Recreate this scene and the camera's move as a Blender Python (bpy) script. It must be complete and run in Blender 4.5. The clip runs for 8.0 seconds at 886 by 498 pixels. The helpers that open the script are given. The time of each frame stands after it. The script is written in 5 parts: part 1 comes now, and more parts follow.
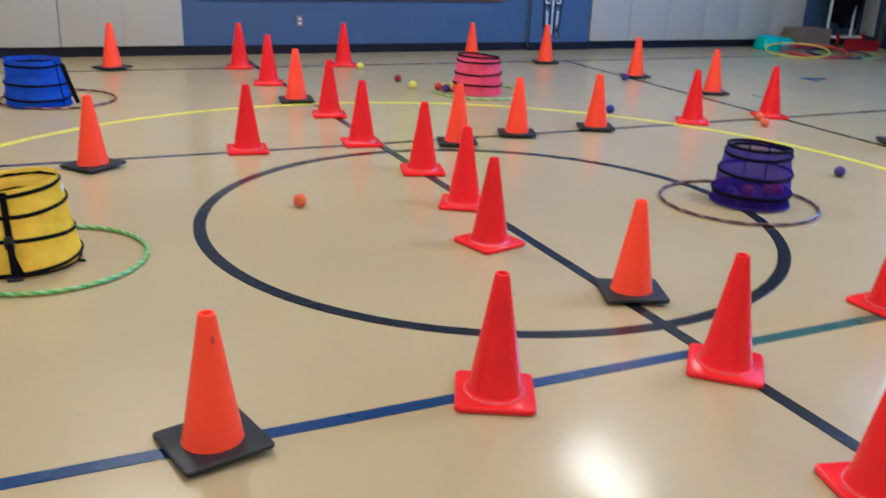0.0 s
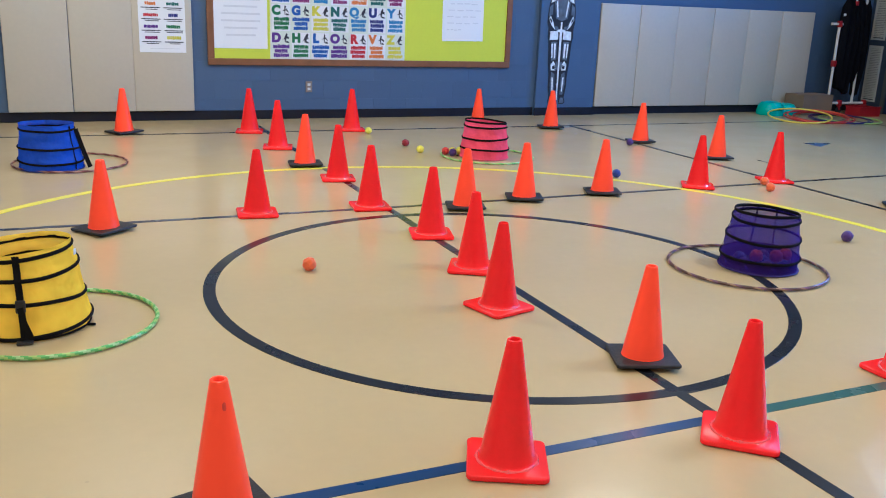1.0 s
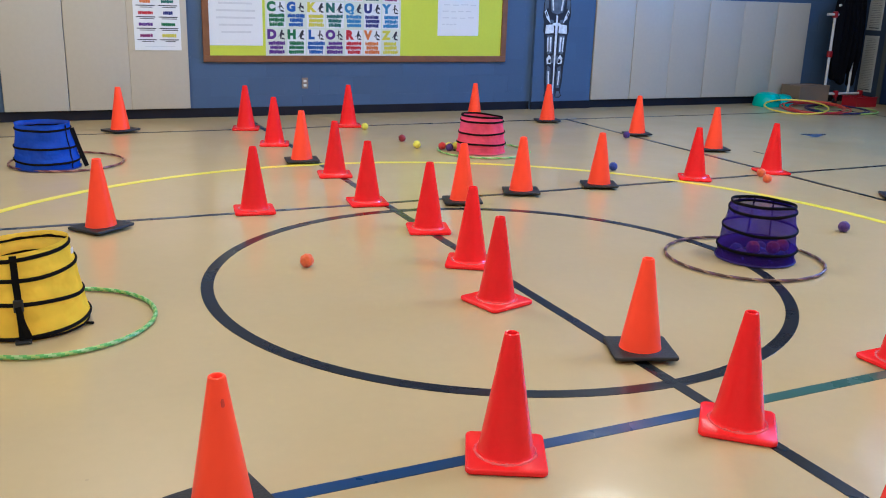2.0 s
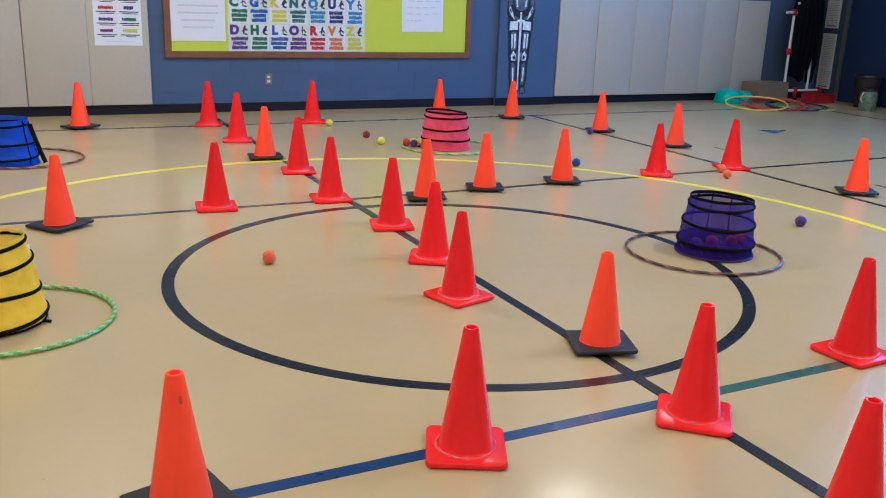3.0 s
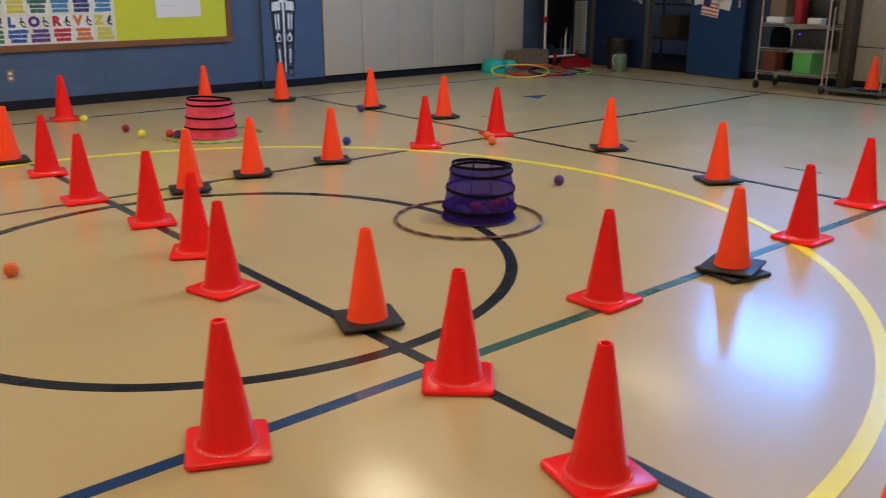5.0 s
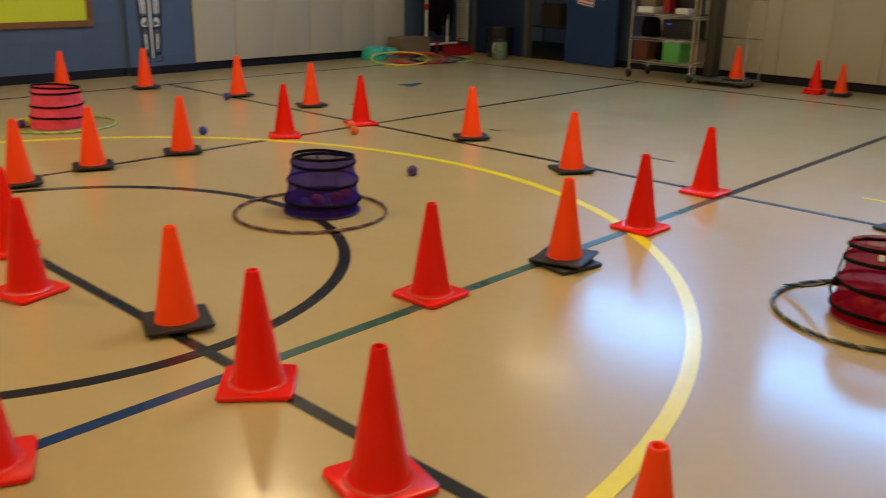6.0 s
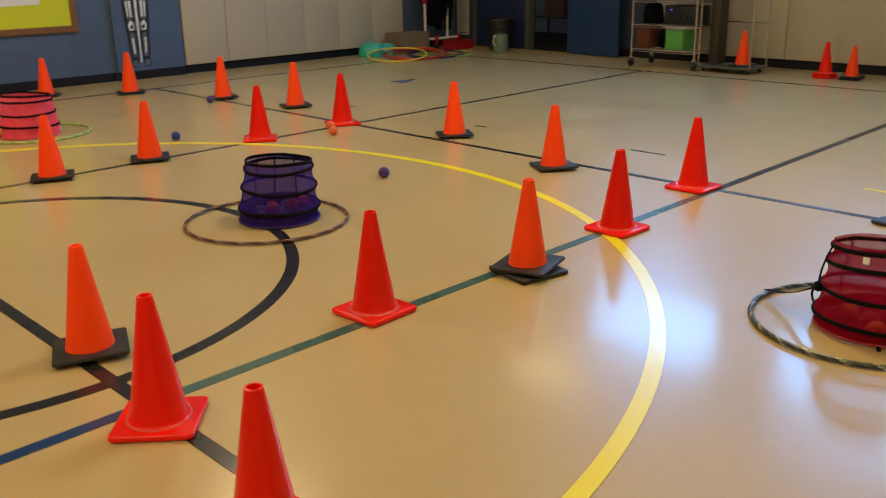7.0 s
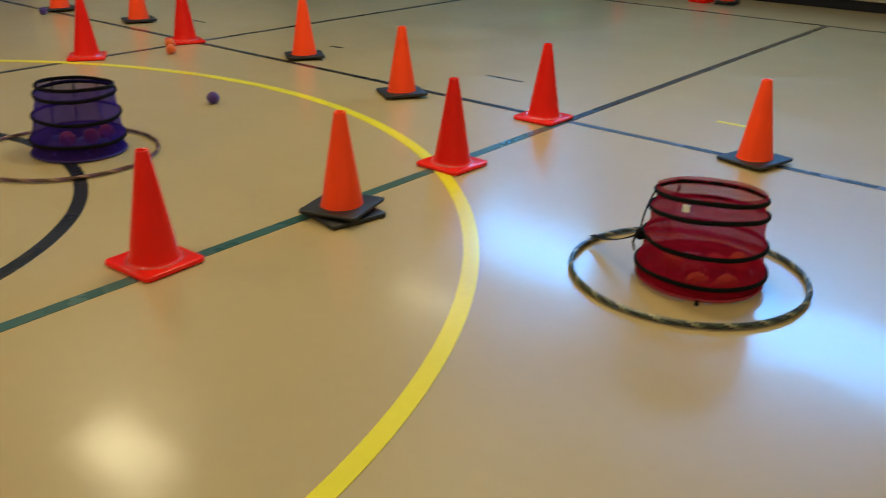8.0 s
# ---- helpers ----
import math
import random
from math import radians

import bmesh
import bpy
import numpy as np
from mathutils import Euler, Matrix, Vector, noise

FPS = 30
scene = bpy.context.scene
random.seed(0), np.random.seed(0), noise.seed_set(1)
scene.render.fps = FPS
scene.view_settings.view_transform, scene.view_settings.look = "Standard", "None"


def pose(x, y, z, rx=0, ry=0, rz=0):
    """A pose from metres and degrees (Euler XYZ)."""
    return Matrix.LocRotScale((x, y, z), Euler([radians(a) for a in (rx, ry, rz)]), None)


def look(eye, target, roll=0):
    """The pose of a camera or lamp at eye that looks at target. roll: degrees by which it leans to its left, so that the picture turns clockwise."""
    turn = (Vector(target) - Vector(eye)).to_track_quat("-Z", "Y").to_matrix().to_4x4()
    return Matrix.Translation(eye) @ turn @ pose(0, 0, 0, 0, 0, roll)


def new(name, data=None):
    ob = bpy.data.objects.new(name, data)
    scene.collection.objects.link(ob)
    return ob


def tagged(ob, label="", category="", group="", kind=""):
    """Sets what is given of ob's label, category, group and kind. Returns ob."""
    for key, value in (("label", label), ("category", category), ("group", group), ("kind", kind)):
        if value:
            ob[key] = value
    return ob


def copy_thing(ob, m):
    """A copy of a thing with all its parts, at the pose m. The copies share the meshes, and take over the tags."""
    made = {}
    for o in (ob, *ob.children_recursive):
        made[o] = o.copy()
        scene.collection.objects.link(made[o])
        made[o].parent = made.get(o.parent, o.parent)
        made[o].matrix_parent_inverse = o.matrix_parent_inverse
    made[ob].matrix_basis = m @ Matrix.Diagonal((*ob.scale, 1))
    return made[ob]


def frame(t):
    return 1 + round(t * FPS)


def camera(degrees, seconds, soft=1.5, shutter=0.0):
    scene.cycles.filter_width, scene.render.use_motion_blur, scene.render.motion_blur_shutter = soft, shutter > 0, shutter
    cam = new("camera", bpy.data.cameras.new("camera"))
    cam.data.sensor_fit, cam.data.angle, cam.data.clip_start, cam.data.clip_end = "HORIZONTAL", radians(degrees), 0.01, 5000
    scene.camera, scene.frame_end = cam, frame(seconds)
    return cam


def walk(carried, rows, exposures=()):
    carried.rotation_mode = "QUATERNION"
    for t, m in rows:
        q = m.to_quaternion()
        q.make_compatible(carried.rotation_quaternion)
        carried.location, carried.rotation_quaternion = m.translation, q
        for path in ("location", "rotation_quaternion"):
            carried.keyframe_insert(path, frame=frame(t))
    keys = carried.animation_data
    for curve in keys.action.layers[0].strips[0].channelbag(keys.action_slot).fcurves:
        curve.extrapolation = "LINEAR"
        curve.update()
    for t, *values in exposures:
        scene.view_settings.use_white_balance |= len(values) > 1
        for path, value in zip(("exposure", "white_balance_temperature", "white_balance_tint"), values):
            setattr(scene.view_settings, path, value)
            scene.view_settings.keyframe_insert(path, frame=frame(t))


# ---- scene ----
cam = camera(53.2, 8.0, 1.0, 0.45)
PATH = [
    (0, (-2.022, -2.349, 1.332), (-1.225, -0.641, 0.662), 2.4),
    (0.2, (-2.042, -2.352, 1.337), (-1.273, -0.614, 0.716), 2.8),
    (0.3, (-2.047, -2.348, 1.341), (-1.269, -0.603, 0.744), 3.0),
    (0.5, (-2.048, -2.344, 1.346), (-1.262, -0.588, 0.798), 2.8),
    (1, (-2.044, -2.34, 1.343), (-1.244, -0.588, 0.806), 2.4),
    (2.3, (-2.037, -2.356, 1.344), (-1.228, -0.613, 0.791), 1.5),
    (2.5, (-2.033, -2.366, 1.347), (-1.195, -0.636, 0.798), 1.9),
    (3, (-2.024, -2.37, 1.344), (-1.156, -0.655, 0.791), 2.1),
    (3.5, (-2.023, -2.374, 1.351), (-1.119, -0.672, 0.814), 1.5),
    (4, (-2.01, -2.384, 1.352), (-1.051, -0.711, 0.821), 1.1),
    (4.5, (-1.953, -2.38, 1.341), (-0.825, -0.828, 0.774), 0.6),
    (4.7, (-1.924, -2.388, 1.337), (-0.74, -0.886, 0.753), 0.0),
    (5.8, (-1.606, -2.569, 1.329), (-0.271, -1.2, 0.743), 1.4),
    (6, (-1.523, -2.586, 1.334), (-0.141, -1.276, 0.722), 1.0),
    (6.3, (-1.362, -2.56, 1.304), (0.085, -1.309, 0.722), 0.6),
    (6.5, (-1.254, -2.554, 1.316), (0.185, -1.289, 0.742), -0.2),
    (6.8, (-1.137, -2.556, 1.311), (0.241, -1.247, 0.689), -1.2),
    (7, (-1.07, -2.6, 1.296), (0.268, -1.249, 0.674), -1.0),
    (7.2, (-0.984, -2.643, 1.295), (0.333, -1.298, 0.619), 1.4),
    (7.5, (-0.825, -2.698, 1.288), (0.524, -1.441, 0.513), 1.0),
    (7.8, (-0.653, -2.639, 1.232), (0.749, -1.45, 0.445), 0.9),
    (8, (-0.547, -2.628, 1.259), (0.886, -1.479, 0.469), 1.2),
]
EXPOSURES = [(0.0, 0.65, 4400, 20), (0.5, 0.84, 4500, 19), (3.5, 0.62, 4580, 21), (4.3, 0.54, 4780, 21), (4.5, 0.45, 4950, 21), (5.8, 0.07, 6700, 16), (6.3, 0.04, 7250, 17), (6.6, 0.12, 7350, 18), (6.8, 0.16, 7300, 18), (7.2, 0.12, 6900, 15), (8.0, -0.01, 6100, 6)]
walk(cam, [(t, look(eye, target, roll)) for t, eye, target, roll in PATH], EXPOSURES)

# ---------------------------------------------------------------- light
world = bpy.data.worlds.new("sky")
scene.world = world
world.use_nodes = True
wn = world.node_tree
sky = wn.nodes.new("ShaderNodeTexSky")
sky.sky_type = "NISHITA"
sky.sun_disc = False
sky.sun_elevation, sky.sun_rotation = radians(42), radians(250)
wn.links.new(sky.outputs["Color"], wn.nodes["Background"].inputs["Color"])
wn.nodes["Background"].inputs["Strength"].default_value = 0.12

sun = new("sun", bpy.data.lights.new("sun", "SUN"))
sun.data.energy, sun.data.angle, sun.data.color = 2.0, radians(0.5), (1.0, 0.95, 0.88)
sun.matrix_world = look((-20, -12, 22), (0, 0, 0))

ROOM = dict(x0=-9.9, x1=9.35, y0=-5.2, y1=7.56, top=4.75)
LAMP_POWER, LAMP_COLOUR = 62.0, (1.0, 0.82, 0.47)
WINDOW_POWER, WINDOW_COLOUR = 84.0, (0.125, 0.465, 1.0)
# rows at y 0.1 and -4.1 are unseen, added to even out the light
LAMPS = [(-6.2, 4.4, 0.75), (-1.5, 4.4, 1.25), (3.2, 4.4, 0.75), (7.9, 4.4, 0.26), (-6.2, 0.1, 0.65), (-1.5, 0.1, 0.68), (3.2, 0.1, 1.35),
         (-6.2, -4.1, 0.7), (-1.5, -4.1, 0.42), (3.2, -4.1, 0.45)]
WINDOWS = [(-1.62, 1.80, 1.3), (2.65, 4.72, 0.78)]
WINDOW_Z = (3.32, 4.2)

# ---------------------------------------------------------------- materials


def material(name, colour, rough=0.5, metal=0.0, vary=0.12, scale=6.0, fine=0.05, bump=0.0, bump_scale=120.0, coat=0.0,
             sheen=0.0, transmission=0.0, emit=None, per_object=0.0, per_island=0.0):
    """A surface with its colour varied at two scales, a varied gloss and a fine relief."""
    m = bpy.data.materials.new(name)
    m.use_nodes = True
    n, l = m.node_tree.nodes, m.node_tree.links
    b = n["Principled BSDF"]
    tc = n.new("ShaderNodeTexCoord")
    big, small = n.new("ShaderNodeTexNoise"), n.new("ShaderNodeTexNoise")
    big.inputs["Scale"].default_value, big.inputs["Detail"].default_value = scale, 4
    small.inputs["Scale"].default_value, small.inputs["Detail"].default_value = scale * 14, 3
    for t in (big, small):
        l.new(tc.outputs["Object"], t.inputs["Vector"])
    add = n.new("ShaderNodeMath")
    add.operation = "MULTIPLY_ADD"
    l.new(small.outputs["Fac"], add.inputs[0])
    add.inputs[1].default_value = fine / max(vary, 0.001)
    l.new(big.outputs["Fac"], add.inputs[2])
    ramp = n.new("ShaderNodeMapRange")
    l.new(add.outputs[0], ramp.inputs["Value"])
    ramp.inputs["From Min"].default_value, ramp.inputs["From Max"].default_value = 0.25, 0.75 + fine / max(vary, 0.001)
    ramp.inputs["To Min"].default_value, ramp.inputs["To Max"].default_value = 1 - vary, 1 + vary
    value = ramp.outputs[0]
    for amount, node, socket in ((per_object, "ShaderNodeObjectInfo", "Random"), (per_island, "ShaderNodeNewGeometry", "Random Per Island")):
        if amount:
            info = n.new(node)
            r = n.new("ShaderNodeMapRange")
            l.new(info.outputs[socket], r.inputs["Value"])
            r.inputs["To Min"].default_value, r.inputs["To Max"].default_value = 1 - amount, 1 + amount
            mul = n.new("ShaderNodeMath")
            mul.operation = "MULTIPLY"
            l.new(value, mul.inputs[0])
            l.new(r.outputs[0], mul.inputs[1])
            value = mul.outputs[0]
    tint = n.new("ShaderNodeVectorMath")
    tint.operation = "SCALE"
    tint.inputs[0].default_value = colour
    l.new(value, tint.inputs["Scale"])
    l.new(tint.outputs[0], b.inputs["Base Color"])
    gloss = n.new("ShaderNodeMapRange")
    l.new(big.outputs["Fac"], gloss.inputs["Value"])
    gloss.inputs["To Min"].default_value, gloss.inputs["To Max"].default_value = rough * 0.8, min(1, rough * 1.2)
    l.new(gloss.outputs[0], b.inputs["Roughness"])
    b.inputs["Metallic"].default_value = metal
    b.inputs["Coat Weight"].default_value = coat
    b.inputs["Sheen Weight"].default_value = sheen
    b.inputs["Transmission Weight"].default_value = transmission
    if bump:
        rel, bm_ = n.new("ShaderNodeTexNoise"), n.new("ShaderNodeBump")
        rel.inputs["Scale"].default_value, rel.inputs["Detail"].default_value = bump_scale, 3
        l.new(tc.outputs["Object"], rel.inputs["Vector"])
        l.new(rel.outputs["Fac"], bm_.inputs["Height"])
        bm_.inputs["Strength"].default_value, bm_.inputs["Distance"].default_value = bump, 0.004
        l.new(bm_.outputs[0], b.inputs["Normal"])
    if emit:
        b.inputs["Emission Color"].default_value = (*emit[:3], 1)
        b.inputs["Emission Strength"].default_value = emit[3]
    return m


def mesh_cloth(name, colour, open_share):
    """Netting: a share of it is open, the rest is thin cloth that lets light through."""
    m = bpy.data.materials.new(name)
    m.use_nodes = True
    n, l = m.node_tree.nodes, m.node_tree.links
    n.remove(n["Principled BSDF"])
    out = n["Material Output"]
    tc, noise_ = n.new("ShaderNodeTexCoord"), n.new("ShaderNodeTexNoise")
    noise_.inputs["Scale"].default_value = 9.0
    l.new(tc.outputs["Object"], noise_.inputs["Vector"])
    shade = n.new("ShaderNodeMapRange")
    l.new(noise_.outputs["Fac"], shade.inputs["Value"])
    shade.inputs["To Min"].default_value, shade.inputs["To Max"].default_value = 0.75, 1.25
    tint = n.new("ShaderNodeVectorMath")
    tint.operation = "SCALE"
    tint.inputs[0].default_value = colour
    l.new(shade.outputs[0], tint.inputs["Scale"])
    dif, tra, opn = n.new("ShaderNodeBsdfDiffuse"), n.new("ShaderNodeBsdfTranslucent"), n.new("ShaderNodeBsdfTransparent")
    l.new(tint.outputs[0], dif.inputs["Color"])
    l.new(tint.outputs[0], tra.inputs["Color"])
    rel, bp = n.new("ShaderNodeTexNoise"), n.new("ShaderNodeBump")
    rel.inputs["Scale"].default_value = 14.0
    l.new(tc.outputs["Object"], rel.inputs["Vector"])
    l.new(rel.outputs["Fac"], bp.inputs["Height"])
    bp.inputs["Strength"].default_value, bp.inputs["Distance"].default_value = 0.7, 0.03
    l.new(bp.outputs[0], dif.inputs["Normal"])
    a, c = n.new("ShaderNodeMixShader"), n.new("ShaderNodeMixShader")
    a.inputs[0].default_value = 0.35
    l.new(dif.outputs[0], a.inputs[1])
    l.new(tra.outputs[0], a.inputs[2])
    c.inputs[0].default_value = open_share
    l.new(a.outputs[0], c.inputs[1])
    l.new(opn.outputs[0], c.inputs[2])
    l.new(c.outputs[0], out.inputs["Surface"])
    return m


def wax(m, layer=0.42):
    """A clear wax layer with a slow swell and fine ripples; it lies over the floor and its painted lines alike."""
    n, l = m.node_tree.nodes, m.node_tree.links
    b = n["Principled BSDF"]
    geo = n.new("ShaderNodeNewGeometry")
    slow, fine_, rub = n.new("ShaderNodeTexNoise"), n.new("ShaderNodeTexNoise"), n.new("ShaderNodeTexNoise")
    for node, size, detail in ((slow, 5.0, 2), (fine_, 34.0, 2), (rub, 2.2, 5)):
        node.inputs["Scale"].default_value, node.inputs["Detail"].default_value = size, detail
        l.new(geo.outputs["Position"], node.inputs["Vector"])
    one, two = n.new("ShaderNodeBump"), n.new("ShaderNodeBump")
    l.new(slow.outputs["Fac"], one.inputs["Height"])
    one.inputs["Strength"].default_value, one.inputs["Distance"].default_value = 0.10, 0.01
    l.new(fine_.outputs["Fac"], two.inputs["Height"])
    two.inputs["Strength"].default_value, two.inputs["Distance"].default_value = 0.10, 0.0016
    l.new(one.outputs[0], two.inputs["Normal"])
    l.new(two.outputs[0], b.inputs["Coat Normal"])
    l.new(one.outputs[0], b.inputs["Normal"])
    worn = n.new("ShaderNodeMapRange")
    l.new(rub.outputs["Fac"], worn.inputs["Value"])
    worn.inputs["From Min"].default_value, worn.inputs["From Max"].default_value = 0.3, 0.7
    worn.inputs["To Min"].default_value, worn.inputs["To Max"].default_value = 0.10, 0.17
    l.new(worn.outputs[0], b.inputs["Coat Roughness"])
    b.inputs["Coat Weight"].default_value = layer


def floor_material():
    """Poured tan gym floor, waxed: soft mottling, fine specks, scuffs and a rippled gloss."""
    m = material("waxed_tan_floor", (0.50, 0.383, 0.185), 0.2, vary=0.075, scale=1.3, fine=0.03)
    n, l = m.node_tree.nodes, m.node_tree.links
    b = n["Principled BSDF"]
    b.inputs["Specular IOR Level"].default_value = 0.38
    tc = n.new("ShaderNodeTexCoord")
    scuff = n.new("ShaderNodeTexNoise")
    scuff.inputs["Scale"].default_value, scuff.inputs["Detail"].default_value, scuff.inputs["Roughness"].default_value = 1.6, 4, 0.5
    l.new(tc.outputs["Object"], scuff.inputs["Vector"])
    g = n.new("ShaderNodeMapRange")
    l.new(scuff.outputs["Fac"], g.inputs["Value"])
    g.inputs["From Min"].default_value, g.inputs["From Max"].default_value = 0.3, 0.7
    g.inputs["To Min"].default_value, g.inputs["To Max"].default_value = 0.30, 0.40
    l.new(g.outputs[0], b.inputs["Roughness"])
    specks = n.new("ShaderNodeTexVoronoi")
    specks.inputs["Scale"].default_value = 3.0
    l.new(tc.outputs["Object"], specks.inputs["Vector"])
    near = n.new("ShaderNodeMath")
    near.operation = "LESS_THAN"
    near.inputs[1].default_value = 0.018
    l.new(specks.outputs["Distance"], near.inputs[0])
    mix = n.new("ShaderNodeMix")
    mix.data_type = "RGBA"
    mix.inputs["B"].default_value = (0.2, 0.15, 0.1, 1)
    old = b.inputs["Base Color"].links[0].from_socket
    l.new(old, mix.inputs["A"])
    half = n.new("ShaderNodeMath")
    half.operation = "MULTIPLY"
    half.inputs[1].default_value = 0.2
    l.new(near.outputs[0], half.inputs[0])
    l.new(half.outputs[0], mix.inputs["Factor"])
    l.new(mix.outputs["Result"], b.inputs["Base Color"])
    wax(m)
    return m


M_FLOOR = floor_material()
M_LINE_BLACK = material("black_floor_paint", (0.014, 0.016, 0.021), 0.28, vary=0.2, scale=3)
M_LINE_BLUE = material("blue_floor_paint", (0.012, 0.048, 0.16), 0.28, vary=0.2, scale=3)
M_LINE_TEAL = material("green_floor_paint", (0.045, 0.12, 0.115), 0.28, vary=0.2, scale=3)
M_LINE_STEEL = material("steel_blue_floor_paint", (0.05, 0.1, 0.19), 0.28, vary=0.2, scale=3)
M_LINE_NAVY = material("navy_floor_paint", (0.03, 0.045, 0.09), 0.28, vary=0.2, scale=3)
M_LINE_YELLOW = material("yellow_floor_paint", (0.90, 0.79, 0.03), 0.3, vary=0.1, scale=3)
M_BLOCK = material("blue_block_paint", (0.068, 0.116, 0.225), 0.5, vary=0.07, scale=3, bump=0.5, bump_scale=60, per_object=0.04)
M_MORTAR = material("blue_joint_paint", (0.068, 0.116, 0.225), 0.55, vary=0.08, scale=5, bump=0.4)
M_PLASTER = material("cream_wall_paint", (0.62, 0.58, 0.48), 0.7, vary=0.05, scale=1.5, bump=0.3)
M_CEILING = material("ceiling_board", (0.72, 0.70, 0.66), 0.85, vary=0.04, scale=2, bump=0.4)
M_PAD = material("tan_vinyl_pad", (0.50, 0.455, 0.36), 0.42, vary=0.07, scale=1.6, bump=0.8, bump_scale=5, per_object=0.03)
M_BASEBOARD = material("black_rubber_baseboard", (0.008, 0.009, 0.018), 0.45, vary=0.2, scale=4)
M_RED = material("red_cone_vinyl", (0.92, 0.013, 0.004), 0.25, vary=0.08, scale=5, fine=0.03, bump=0.08, per_object=0.06)
# fluorescent vinyl: red set above 1, so it returns more light than it gets
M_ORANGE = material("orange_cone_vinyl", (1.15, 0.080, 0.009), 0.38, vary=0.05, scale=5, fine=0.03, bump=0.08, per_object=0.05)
for m_ in (M_RED, M_ORANGE):
    m_.node_tree.nodes["Principled BSDF"].inputs["Specular IOR Level"].default_value = 0.3
for m_ in (M_LINE_YELLOW, M_LINE_BLACK, M_LINE_BLUE, M_LINE_TEAL, M_LINE_STEEL, M_LINE_NAVY, M_BASEBOARD):
    m_.node_tree.nodes["Principled BSDF"].inputs["Specular IOR Level"].default_value = 0.3
    if m_ is not M_BASEBOARD:
        wax(m_, 0.26)
M_BEAD = material("glossy_red_weld", (0.90, 0.10, 0.08), 0.07, coat=1.0, vary=0.1, scale=20, bump=0.4, bump_scale=60)
M_RUBBER = material("black_rubber", (0.013, 0.014, 0.017), 0.5, vary=0.25, scale=12, bump=0.4)
M_BLACKBAND = material("black_webbing", (0.006, 0.0055, 0.0065), 0.9, vary=0.25, scale=30, bump=0.4, bump_scale=300)
M_BLACKBAND.node_tree.nodes["Principled BSDF"].inputs["Specular IOR Level"].default_value = 0.12
M_WOOD = material("brown_oak_frame", (0.20, 0.085, 0.032), 0.45, vary=0.3, scale=9, fine=0.15, bump=0.2)
M_BOARD = material("lime_board_paper", (0.62, 0.70, 0.03), 0.75, vary=0.05, scale=3, bump=0.2, bump_scale=25)
M_PAPER = material("white_paper", (0.80, 0.82, 0.86), 0.7, vary=0.03, scale=4, bump=0.15, bump_scale=20)
M_GREYINK = material("pale_grey_ink", (0.66, 0.68, 0.73), 0.8, vary=0.1, scale=20)
M_DARKINK = material("dark_ink", (0.04, 0.04, 0.06), 0.8, vary=0.15, scale=20)
M_NAVYDOOR = material("navy_door_paint", (0.012, 0.026, 0.085), 0.4, vary=0.12, scale=2, bump=0.15)
M_BLUEDOOR = material("blue_door_paint", (0.009, 0.045, 0.155), 0.4, vary=0.1, scale=2, bump=0.15)
M_DOORFRAME = material("grey_metal_frame", (0.085, 0.095, 0.09), 0.4, vary=0.1, scale=3)
M_CHROME = material("chrome_wire", (0.62, 0.62, 0.62), 0.22, metal=1.0, vary=0.1, scale=10)
M_PVC = material("white_pipe", (0.72, 0.72, 0.72), 0.3, vary=0.06, scale=6)
M_FITTING = material("red_pipe_fitting", (0.34, 0.012, 0.022), 0.3, vary=0.1, scale=8)
M_CARTON = material("brown_cardboard", (0.22, 0.16, 0.105), 0.8, vary=0.12, scale=4, bump=0.2)
M_REDBROWN = material("red_brown_carton", (0.13, 0.035, 0.02), 0.8, vary=0.12, scale=4, bump=0.2)
M_TEAL = material("teal_plastic", (0.02, 0.50, 0.42), 0.35, vary=0.08, scale=5)
M_DARKCLOTH = material("dark_navy_cloth", (0.004, 0.0045, 0.008), 0.95, vary=0.3, scale=8, bump=0.6, bump_scale=40)
M_DARKCLOTH.node_tree.nodes["Principled BSDF"].inputs["Specular IOR Level"].default_value = 0.1
M_GREENBIN = material("green_plastic_bin", (0.10, 0.42, 0.09), 0.4, vary=0.08, scale=5)
M_WHITEPLASTIC = material("white_plastic", (0.70, 0.70, 0.68), 0.4, vary=0.05, scale=5)
M_BLACKPLASTIC = material("black_plastic", (0.015, 0.015, 0.018), 0.4, vary=0.2, scale=6)
M_PATTERN = material("leaf_green_can", (0.13, 0.20, 0.13), 0.45, vary=0.95, scale=34, fine=0.5)
M_LAMPBODY = material("lamp_housing", (0.55, 0.55, 0.55), 0.4, metal=0.6, vary=0.05)
M_GLASS = material("window_glass", (1, 1, 1), 0.02, vary=0.0, transmission=1.0)
M_GRILLE = material("pale_grille_paint", (0.50, 0.50, 0.45), 0.5, vary=0.06, scale=4)


def hue(name, colour, rough=0.6, **kw):
    return material(name, colour, rough, **kw)


# ---------------------------------------------------------------- mesh helpers


def mesh_from(name, bm, mats, smooth=False):
    me = bpy.data.meshes.new(name)
    bmesh.ops.recalc_face_normals(bm, faces=bm.faces[:])
    bm.to_mesh(me)
    bm.free()
    for m in (mats if isinstance(mats, (list, tuple)) else [mats]):
        me.materials.append(m)
    if smooth:
        me.polygons.foreach_set("use_smooth", [True] * len(me.polygons))
        me.set_sharp_from_angle(angle=radians(38))
    return me


def part(name, bm, mats, parent=None, label="", smooth=False, at=None):
    ob = new(name, mesh_from(name, bm, mats, smooth))
    if at is not None:
        ob.matrix_world = at
    if parent is not None:
        ob.parent = parent
        if at is not None:
            ob.matrix_parent_inverse = parent.matrix_basis.inverted()
    return tagged(ob, label)


